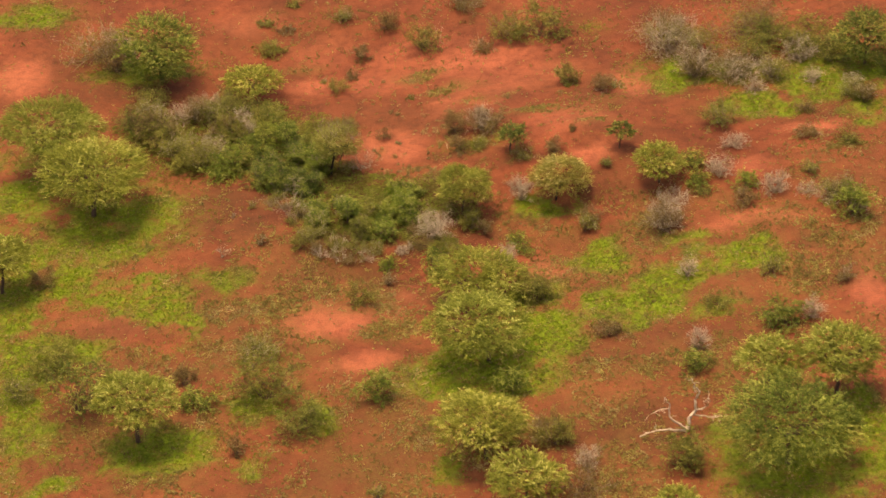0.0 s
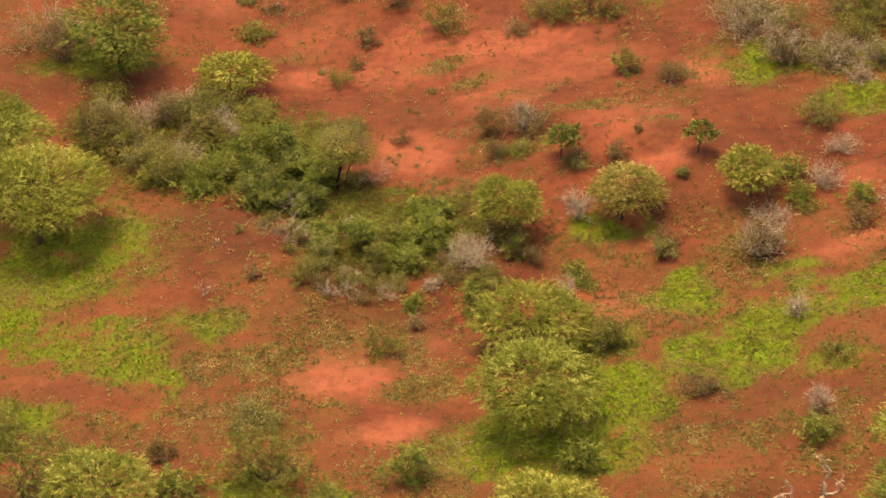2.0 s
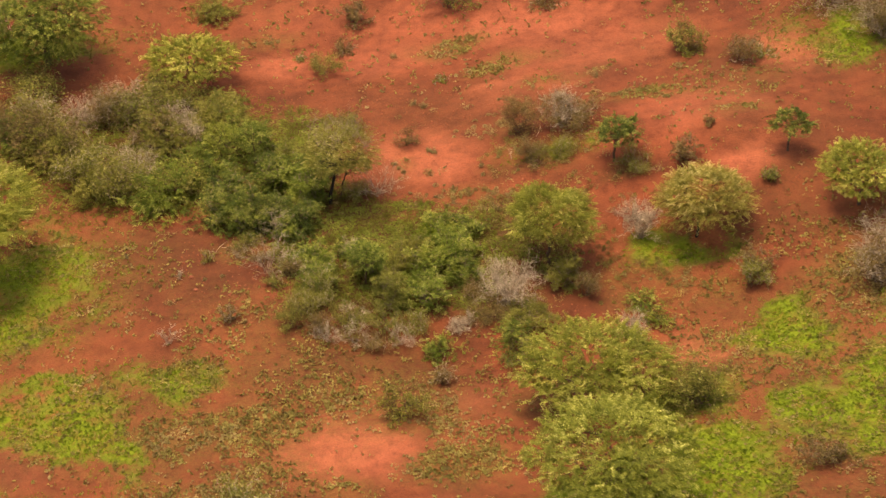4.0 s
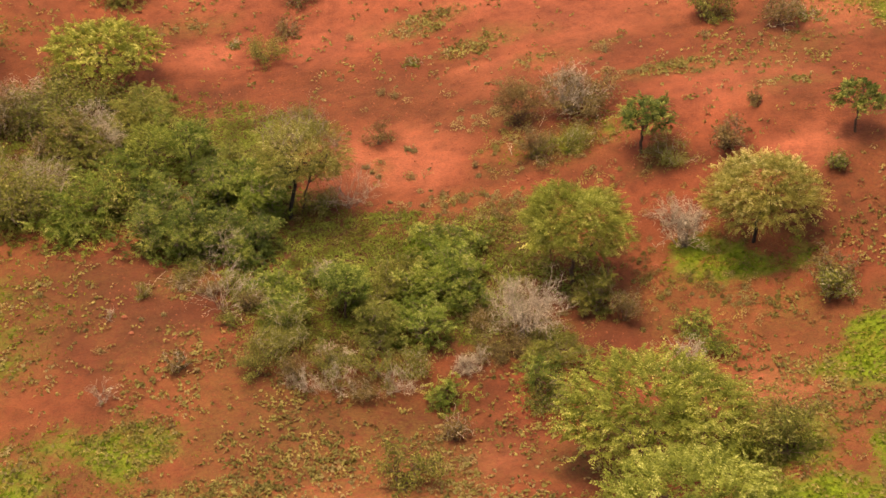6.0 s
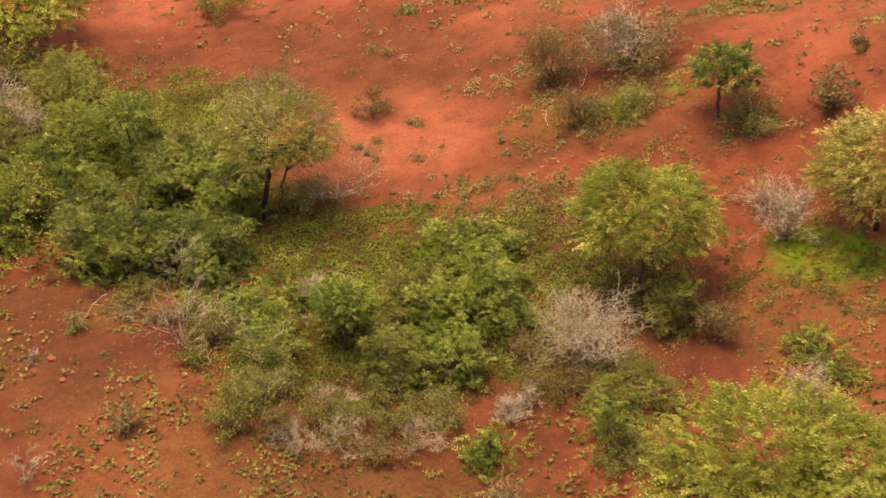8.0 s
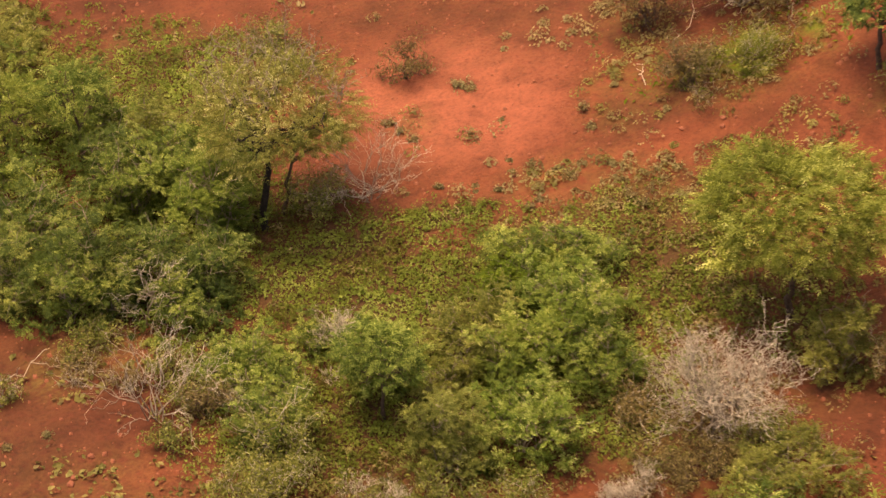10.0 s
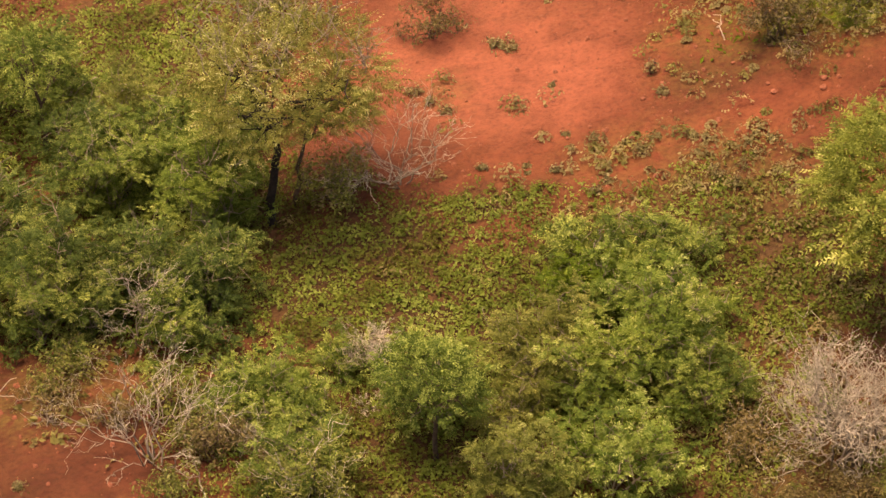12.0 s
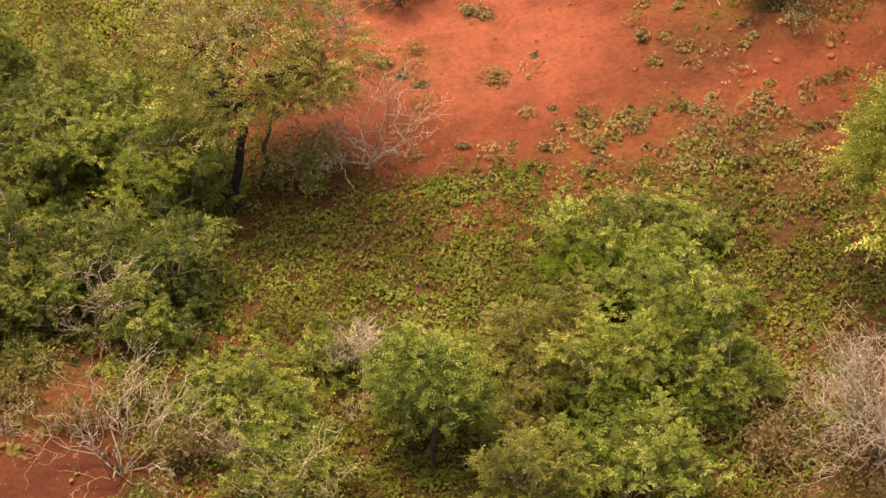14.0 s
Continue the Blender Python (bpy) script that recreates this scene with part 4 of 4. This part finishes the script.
acacia(35.87, -45.64, 3.40, 2.50, 4.11, 0.00, 12)
acacia(28.11, -8.96, 2.35, 1.45, 2.20, 0.05, 13, skirt=0.55)
acacia(18.95, -8.84, 2.77, 1.55, 2.30, 0.30, 14, near=1, tone=1, skirt=0.3)
acacia(-5.72, 16.60, 2.78, 1.06, 1.66, 0.12, 15, skirt=0.05)
acacia(-13.81, 21.06, 4.00, 3.00, 3.80, -0.43, 16, tone=2, skirt=0.9)
acacia(50.13, 6.73, 3.30, 2.30, 2.90, 0.13, 17, tone=5, skirt=0.8)
acacia(19.89, -61.50, 2.37, 1.45, 3.12, 0.00, 18)
acacia(-29.92, -12.58, 2.81, 1.69, 3.62, 0.12, 19)
acacia(15.88, -1.81, 1.35, 0.80, 2.00, 0.13, 20, tone=5, skirt=0.5)
acacia(25.53, -3.39, 1.15, 0.65, 1.79, 0.23, 21, tone=5, skirt=0.4)
acacia(0.01, -0.10, 2.30, 1.35, 3.45, 0.37, 22, near=1, tone=1, thick_set=0.62, skirt=0.6, dry=1.1)
acacia(0.55, 0.30, 0.80, 0.60, 2.20, 0.95, 33, near=1, tone=2, thick_set=0.6, skirt=0.4)
acacia(-3.54, 4.96, 1.05, 0.85, 2.25, -0.10, 34, near=1, tone=2, thick_set=0.45, skirt=0.3)
acacia(-5.47, 5.47, 1.10, 0.90, 2.20, 0.10, 421, near=1, tone=0, thick_set=0.5, skirt=0.3)
acacia(0.51, -8.81, 1.10, 0.75, 1.90, -0.02, 40, near=1, tone=2, thick_set=0.75, skirt=0.25)

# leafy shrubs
# tone 5 in the left thicket puts the shade between shrubs into leaf colour
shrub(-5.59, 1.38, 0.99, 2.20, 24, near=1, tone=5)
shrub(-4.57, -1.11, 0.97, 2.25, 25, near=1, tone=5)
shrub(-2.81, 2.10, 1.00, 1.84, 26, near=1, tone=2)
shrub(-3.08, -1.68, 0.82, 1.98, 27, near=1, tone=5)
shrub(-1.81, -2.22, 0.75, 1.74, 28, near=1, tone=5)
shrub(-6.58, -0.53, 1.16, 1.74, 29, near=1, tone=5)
shrub(-3.11, 6.08, 0.95, 1.85, 30, near=1, tone=2)
shrub(-4.59, 11.32, 1.15, 1.47, 31, near=1, tone=1)
shrub(-1.18, 0.25, 1.06, 2.41, 32, near=1)
shrub(-4.40, 12.71, 1.65, 0.74, 37, tone=1)
shrub(-9.61, 2.98, 1.93, 0.87, 38)
shrub(0.92, -7.89, 0.86, 1.94, 41, near=1)
shrub(3.30, -7.30, 1.05, 1.65, 42, near=1, tone=1)
shrub(5.25, -8.10, 1.15, 1.95, 43, near=1, tone=0)
shrub(3.95, -8.81, 1.14, 1.54, 44, near=1)
shrub(5.29, -4.89, 0.81, 1.40, 45, near=1, tone=2)
shrub(1.42, -11.06, 0.94, 1.91, 46, near=1, tone=1)
shrub(3.27, -11.02, 1.09, 1.81, 47, near=1)
shrub(-2.02, -6.46, 0.90, 1.28, 48, near=1)
shrub(-2.18, -8.75, 0.81, 1.58, 49, near=1, tone=2)
shrub(5.70, -9.25, 0.95, 1.45, 50, near=1, tone=2)
shrub(3.48, -15.23, 0.84, 0.94, 51)
shrub(-24.37, -32.36, 2.42, 4.72, 52, tone=2)
shrub(-9.06, -34.31, 2.76, 3.30, 53, tone=1)
shrub(-14.61, -34.08, 1.38, 1.46, 54, tone=2)
shrub(-6.43, -39.53, 2.16, 2.20, 55, tone=1)
shrub(-25.83, -25.61, 1.88, 2.24, 56, tone=1)
shrub(14.91, -13.56, 0.71, 0.77, 57, tone=2)
shrub(15.19, -15.09, 0.68, 0.87, 58, tone=2)
shrub(31.33, -7.26, 0.93, 1.68, 59, tone=2)
shrub(31.48, -10.51, 1.17, 1.04, 60, tone=2)
shrub(35.35, -11.69, 1.09, 1.10, 61)
shrub(34.07, -33.99, 1.75, 1.88, 62, tone=2)
shrub(25.66, -38.66, 1.08, 1.80, 63, tone=2)
shrub(10.74, -38.14, 1.19, 1.89, 64, tone=2)
shrub(22.53, -52.06, 1.64, 2.98, 65, tone=1)
shrub(-0.20, -36.70, 1.20, 2.63, 66)
shrub(43.31, -18.79, 1.46, 2.78, 67)
shrub(-3.27, 24.82, 1.27, 1.05, 68, tone=1)
shrub(8.31, -14.50, 1.58, 1.02, 70, near=1, tone=1)
shrub(7.11, -16.18, 0.78, 1.93, 71, tone=2)
shrub(11.17, -10.89, 0.82, 1.96, 96, near=1, tone=1)
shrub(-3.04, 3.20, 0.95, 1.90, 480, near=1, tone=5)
shrub(-1.79, 2.04, 1.00, 2.20, 481, near=1, tone=2)
shrub(-0.88, 0.99, 0.90, 1.90, 482, near=1, tone=0)
shrub(-1.55, 4.61, 0.90, 1.50, 483, near=1, tone=1)
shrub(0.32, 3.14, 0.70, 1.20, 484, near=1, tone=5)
shrub(5.60, -6.40, 0.95, 1.25, 500, near=1, tone=0)
shrub(6.81, -5.22, 0.85, 1.15, 501, near=1, tone=2)
shrub(4.88, -5.51, 0.80, 1.10, 502, near=1, tone=3)
shrub(6.44, -7.28, 0.80, 0.90, 503, near=1, tone=0)
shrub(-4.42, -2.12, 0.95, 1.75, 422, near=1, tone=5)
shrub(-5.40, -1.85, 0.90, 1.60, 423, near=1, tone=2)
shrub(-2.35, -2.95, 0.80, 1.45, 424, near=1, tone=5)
shrub(-3.10, -3.30, 0.75, 1.20, 425, near=1, tone=2)
shrub(21.96, 20.30, 2.50, 2.90, 23, tone=1)
shrub(-14.87, 9.21, 1.90, 2.10, 450, tone=1)
shrub(-12.44, 4.56, 1.60, 1.50, 451, tone=1)
shrub(-9.07, 2.78, 1.70, 1.90, 452, tone=0)
shrub(-4.99, 9.84, 1.60, 1.90, 453, tone=1)
shrub(-6.36, 4.52, 1.60, 2.20, 454, tone=2)
shrub(-8.39, 8.78, 1.50, 2.00, 455, tone=1)
shrub(-16.81, 11.95, 1.70, 1.90, 456, tone=2)
shrub(-4.27, 6.83, 1.30, 2.00, 457, tone=0)
shrub(46.07, 11.20, 2.20, 2.60, 350, tone=1)
shrub(42.60, 12.60, 2.20, 2.30, 431, tone=1)
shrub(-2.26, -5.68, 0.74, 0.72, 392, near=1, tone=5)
shrub(-1.50, -7.08, 0.73, 1.07, 393, near=1, tone=2)
shrub(2.19, -8.71, 0.67, 0.96, 394, near=1, tone=1)
shrub(-0.26, -5.75, 0.53, 0.84, 395, near=1, tone=2)

# half-dry shrubs
scrub(14.99, -24.55, 1.97, 2.78, 6)
scrub(-8.42, 9.06, 1.62, 2.34, 35)
scrub(-7.62, 3.04, 1.69, 2.49, 36)
scrub(-16.24, 11.01, 2.58, 2.84, 39)
scrub(1.50, 0.05, 0.85, 1.35, 472, near=1, dry=0)
scrub(-10.99, 12.91, 2.08, 2.04, 83)
scrub(-15.18, 17.06, 2.45, 1.45, 84)
scrub(35.26, -0.53, 1.78, 3.06, 88)
scrub(13.18, -46.28, 2.06, 4.04, 90)
scrub(13.97, -53.71, 2.63, 2.06, 91)
scrub(-15.47, -30.46, 1.21, 2.66, 93)
scrub(-10.01, 4.92, 1.22, 2.38, 94)
scrub(16.92, -2.76, 1.30, 0.75, 95, near=1, dry=0)
scrub(12.16, -11.86, 0.75, 1.87, 97, near=1)
scrub(-2.19, -9.76, 1.05, 2.28, 98, near=1)
scrub(-5.04, -3.10, 0.70, 0.65, 490, near=1, dry=0)
scrub(-3.78, -5.27, 0.75, 0.80, 492, near=1, dry=0)
scrub(-4.85, -5.32, 0.65, 0.55, 493, near=1, dry=1)
scrub(-3.37, -6.63, 0.75, 0.75, 494, near=1, dry=0)
scrub(-5.71, -3.55, 0.60, 0.50, 495, near=1, dry=0)
scrub(-11.46, 3.98, 2.43, 3.32, 100)
scrub(3.07, -17.88, 0.68, 1.46, 101)
scrub(0.23, -21.12, 1.49, 2.64, 102)
scrub(19.58, -2.99, 1.05, 1.31, 103)
scrub(20.92, -13.61, 1.23, 2.47, 104)
scrub(11.49, 3.45, 1.30, 2.74, 105, near=1)
scrub(11.56, 0.38, 1.22, 1.20, 106, near=1, dry=1)
scrub(13.20, 0.14, 1.16, 1.02, 107, near=1, dry=0)
scrub(2.25, 16.04, 1.18, 1.36, 108, near=1)
scrub(3.86, 18.54, 0.89, 0.70, 109)
scrub(1.22, 18.47, 0.53, 0.25, 110)
scrub(5.32, 4.89, 0.72, 1.15, 111, near=1)
scrub(2.44, 7.90, 1.30, 1.08, 112, near=1)
scrub(-0.01, -14.20, 1.10, 0.70, 113, near=1, dry=1)
scrub(-4.06, -11.99, 0.95, 1.46, 114, near=1)
scrub(-2.69, -12.57, 0.95, 1.12, 115, near=1)
scrub(8.65, 12.10, 0.62, 0.30, 116)
scrub(21.81, -0.20, 0.58, 0.52, 117)
scrub(23.84, -5.63, 0.80, 0.63, 118)
scrub(-7.37, -10.92, 0.64, 0.83, 119)
scrub(-8.16, 14.99, 1.41, 2.26, 120)
scrub(-9.67, 9.89, 0.75, 1.88, 121)
scrub(-19.55, 26.71, 3.49, 5.38, 122)
scrub(-18.07, 24.17, 2.94, 4.70, 123)
scrub(18.92, 20.56, 2.13, 2.68, 124, dry=0)
scrub(16.41, 19.21, 1.44, 0.65, 125)
scrub(10.98, 21.30, 2.19, 2.92, 126)
scrub(5.15, 21.76, 1.18, 1.33, 127)
scrub(4.19, 28.91, 1.09, 1.43, 128)
scrub(8.11, 26.31, 1.46, 1.98, 129)
scrub(-3.27, 29.94, 1.20, 0.54, 130)
scrub(-1.33, 28.41, 1.09, 0.50, 131)
scrub(22.75, 10.03, 1.46, 3.08, 132)
scrub(25.80, 7.74, 1.19, 1.52, 133)
scrub(33.34, 15.14, 3.82, 2.46, 134)
scrub(34.56, 8.77, 2.47, 3.13, 135)
scrub(40.42, 15.21, 4.53, 2.04, 136)
scrub(38.24, 7.98, 2.70, 1.93, 137)
scrub(44.56, 10.00, 2.27, 2.06, 138)
scrub(34.60, -14.52, 1.40, 1.35, 139)
scrub(42.06, -15.49, 1.57, 1.61, 140)
scrub(27.22, -16.19, 2.15, 3.06, 141)
scrub(34.70, -25.98, 1.24, 1.15, 142)
scrub(40.43, -28.68, 0.88, 2.09, 143)
scrub(29.33, -29.75, 1.51, 0.86, 144)
scrub(19.90, -31.84, 1.50, 1.00, 145)
scrub(-9.15, -28.03, 2.62, 1.31, 146)
scrub(-12.08, -41.60, 0.91, 2.04, 147)
scrub(-1.78, -50.35, 0.80, 1.95, 148)
scrub(42.43, -4.48, 1.51, 0.70, 149)
scrub(45.56, -6.57, 1.51, 0.87, 150)
scrub(43.09, -0.20, 1.28, 0.59, 151)
scrub(47.85, 1.33, 1.54, 1.49, 152)
scrub(-26.48, -12.17, 1.71, 1.19, 153)
scrub(-29.25, -29.02, 1.86, 3.40, 154)
scrub(15.70, 27.88, 2.17, 0.98, 155)
scrub(-0.23, 32.99, 1.10, 0.49, 156)
scrub(23.08, 10.16, 1.04, 0.47, 157)
scrub(27.23, 8.35, 0.90, 0.41, 158)
scrub(36.20, 12.40, 2.60, 2.60, 430, dry=0)
scrub(47.20, 8.20, 2.20, 2.20, 432, dry=0)
scrub(-3.10, -10.90, 1.30, 1.40, 437, near=1, dry=0)
scrub(-1.10, -12.60, 1.05, 1.20, 438, near=1, dry=0)
scrub(0.90, -12.90, 1.20, 1.20, 439, near=1, dry=0)
scrub(2.60, -13.00, 1.10, 1.10, 440, near=1, dry=0)
scrub(6.70, -12.90, 1.20, 1.00, 441, near=1, dry=1)
scrub(8.60, -13.10, 1.30, 1.00, 442, near=1, dry=0)
scrub(6.10, -10.70, 1.00, 0.90, 443, near=1, dry=1)
scrub(-5.72, -4.08, 0.80, 0.45, 296, near=1, dry=1)
scrub(-3.39, -7.15, 0.72, 1.19, 297, near=1)
scrub(-2.45, -8.29, 0.72, 0.91, 298, near=1, dry=1)
scrub(-7.67, -4.57, 0.43, 0.79, 320, near=1)
scrub(41.38, 6.58, 1.81, 2.66, 334)
scrub(48.61, 0.06, 1.53, 3.21, 335)
scrub(-6.99, 13.67, 2.24, 1.64, 336)
scrub(-14.35, 9.25, 2.02, 3.23, 337)
scrub(-15.30, 12.93, 2.08, 3.15, 338)
scrub(33.39, 16.13, 2.64, 3.50, 347)
scrub(40.46, 10.45, 2.22, 2.39, 351, dry=0)
scrub(42.27, 14.75, 2.64, 2.66, 349)
scrub(-4.40, -8.00, 0.70, 0.75, 381, near=1, dry=0)
scrub(-16.86, 13.13, 1.58, 3.28, 384, dry=1)
scrub(-9.39, 12.29, 1.97, 3.11, 385, dry=0)
scrub(-13.31, 6.27, 2.12, 2.91, 386, dry=0)
scrub(14.67, -24.02, 1.69, 1.87, 390, near=1, dry=0)
scrub(7.34, -17.30, 0.87, 1.89, 391, near=1, dry=0)
scrub(41.23, -10.88, 0.92, 1.17, 397, dry=0)
scrub(43.14, -16.24, 1.71, 2.26, 398, dry=1)
scrub(21.35, -12.59, 1.14, 2.13, 400, dry=1)
scrub(31.48, -11.85, 0.92, 0.55, 402, dry=0)
scrub(14.35, 2.83, 2.04, 1.74, 403, dry=1)
scrub(12.35, -45.46, 1.57, 2.30, 404, dry=1)

# leafless shrubs
dead(-4.45, -6.75, 1.75, 2.10, 72, near=1, sparse=2)
dead(0.22, -5.83, 0.48, 1.41, 74, near=1, sparse=1)
dead(7.72, -11.97, 1.72, 3.34, 76, near=1)
dead(5.39, -13.09, 0.59, 0.99, 77, near=1, sparse=1)
dead(-0.86, -11.72, 1.04, 1.08, 78, near=1, sparse=1)
dead(2.75, -0.05, 1.85, 1.55, 79, near=1, sparse=2)
dead(16.07, -8.00, 1.24, 2.63, 80)
dead(13.58, -16.36, 1.18, 1.93, 81)
dead(13.98, 2.95, 1.70, 2.59, 82)
dead(26.53, -35.90, 1.21, 2.65, 85)
dead(36.45, -33.61, 1.22, 2.50, 86)
dead(27.76, -24.51, 1.03, 2.35, 87)
dead(33.37, -9.22, 1.54, 3.22, 89)
dead(37.57, -13.32, 1.53, 3.20, 92)
dead(-3.59, -3.04, 0.95, 1.98, 99, near=1, sparse=2)
dead(-15.50, 13.60, 1.90, 2.30, 461)
dead(-12.60, 13.20, 1.80, 2.20, 462)
dead(-9.60, 14.60, 1.60, 2.00, 463)
dead(-10.40, 5.90, 1.50, 1.90, 464)
dead(-7.20, 10.60, 1.50, 2.10, 465)
dead(-17.60, 25.60, 2.60, 3.60, 466)
dead(-10.75, -12.13, 0.62, 1.66, 305, sparse=1)
dead(-9.35, -5.94, 0.25, 0.74, 306, sparse=1)
dead(-2.68, -7.34, 0.41, 0.89, 322, near=1, sparse=1)
dead(2.31, -8.26, 0.42, 0.63, 323, near=1, sparse=1)
dead(-0.16, -6.74, 0.53, 0.24, 324, near=1, sparse=1)
dead(33.53, 13.67, 3.73, 3.44, 325)
dead(38.22, 7.61, 2.64, 2.50, 326)
dead(44.43, 9.11, 2.22, 2.86, 327)
dead(39.40, 4.60, 1.40, 1.50, 434)
dead(44.84, 4.86, 1.50, 1.60, 352)
dead(48.20, 3.20, 1.30, 1.40, 435)
dead(34.72, 8.66, 2.13, 3.37, 328)
dead(27.24, -16.36, 2.20, 3.27, 329)
dead(42.08, -15.65, 1.62, 1.83, 330)
dead(29.02, -12.27, 2.27, 1.05, 331)
dead(35.70, -4.84, 1.61, 1.65, 332)
dead(40.41, -14.10, 1.53, 0.69, 333)
dead(-0.94, -13.71, 1.12, 1.48, 339, near=1, sparse=1)
dead(4.72, -13.49, 0.68, 0.95, 340, near=1)
dead(41.09, 6.44, 1.56, 2.51, 353)
dead(-2.36, -13.60, 1.00, 1.15, 382, near=1, sparse=1)
dead(1.48, -14.00, 1.05, 1.30, 383, near=1, sparse=1)
dead(-10.66, 13.81, 1.69, 2.03, 387, near=1, sparse=1)
dead(-10.25, 7.05, 1.64, 1.97, 388, near=1, sparse=1)
dead(-6.72, 8.95, 1.25, 1.94, 389, near=1, sparse=1)
dead(43.78, -18.35, 1.34, 1.51, 399)
dead(16.08, -6.57, 1.50, 1.24, 401)
dead(14.98, -50.25, 1.33, 2.43, 405)

# dead stump
stump(0.29, -6.24, 0.23, 1.00, 75)

# loose stones
stone(11.82, -1.39, 0.08, 159)
stone(11.69, -1.68, 0.08, 160)
stone(10.78, -1.19, 0.08, 161)
stone(10.78, -0.87, 0.06, 162)
stone(7.00, 1.80, 0.05, 163)
stone(8.77, 2.80, 0.05, 164)
stone(-6.27, -7.69, 0.08, 165)
stone(-6.83, -8.34, 0.09, 166)
stone(-8.71, -6.06, 0.15, 167)
stone(-6.95, -8.55, 0.11, 168)
stone(-8.19, -11.37, 0.09, 169)
stone(-8.65, -7.46, 0.11, 170)
stone(8.34, 0.11, 0.06, 171)
stone(10.46, 0.23, 0.05, 172)
stone(6.44, -0.37, 0.05, 173)

# herb tufts
tuft(8.86, 0.85, 0.22, 0.50, 247)
tuft(8.79, 0.11, 0.21, 0.26, 248)
tuft(6.49, -0.22, 0.12, 0.21, 249)
tuft(7.47, -1.10, 0.17, 0.24, 250)
tuft(7.60, -1.64, 0.27, 0.44, 251)
tuft(8.76, -1.58, 0.21, 0.22, 252)
tuft(5.34, -0.82, 0.13, 0.20, 253)
tuft(5.27, -1.06, 0.10, 0.13, 254)
tuft(4.51, -0.47, 0.17, 0.25, 255)
tuft(5.80, -1.33, 0.17, 0.28, 256)
tuft(6.25, -2.44, 0.21, 0.42, 257)
tuft(6.66, -2.12, 0.25, 0.21, 258)
tuft(9.74, -2.38, 0.24, 0.20, 259)
tuft(10.16, -2.60, 0.26, 0.20, 260)
tuft(9.70, -2.80, 0.31, 0.14, 261)
tuft(5.92, 1.28, 0.38, 0.17, 262)
tuft(4.19, 2.97, 0.24, 0.31, 263)
tuft(4.35, 2.45, 0.21, 0.27, 264)
tuft(4.56, 1.91, 0.23, 0.29, 265)
tuft(6.35, 3.87, 0.21, 0.22, 266)
tuft(6.61, 3.46, 0.24, 0.11, 267)
tuft(11.45, 0.40, 0.21, 0.22, 268)
tuft(8.10, -3.11, 0.28, 0.37, 269)
tuft(8.66, -3.06, 0.28, 0.43, 270)
tuft(8.92, -3.58, 0.25, 0.39, 271)
tuft(6.87, 1.68, 0.12, 0.21, 272)
tuft(6.50, 9.71, 0.41, 0.55, 273)
tuft(7.12, 9.13, 0.43, 0.40, 274)
tuft(6.49, 3.62, 0.40, 0.18, 275)
tuft(-10.90, -4.65, 0.15, 0.47, 276)
tuft(-10.22, -8.39, 0.43, 0.31, 277)
tuft(-11.89, -2.60, 0.23, 0.43, 278)
tuft(6.65, 16.51, 0.36, 0.42, 279)
tuft(21.93, 7.59, 0.38, 0.70, 280)
tuft(17.10, 8.40, 0.51, 0.44, 281)
tuft(-7.05, -6.43, 0.18, 0.19, 282)
tuft(-8.03, -6.56, 0.18, 0.32, 283)
tuft(13.96, 1.59, 0.49, 0.42, 341)

# fallen branches
stick(11.93, 2.46, 1.08, 0.59, 307)
stick(13.80, 1.82, 0.95, 0.48, 308)
stick(12.95, 21.54, 2.70, 1.76, 309)
stick(25.03, 7.81, 0.84, -1.30, 310)
stick(25.55, 7.89, 1.31, -1.39, 311)
stick(10.62, 1.05, 0.50, 1.72, 312)
stick(1.92, -8.40, 0.98, 1.89, 313)
stick(-7.66, -3.78, 1.20, -0.02, 314)
stick(5.19, -12.63, 0.95, -1.38, 315)
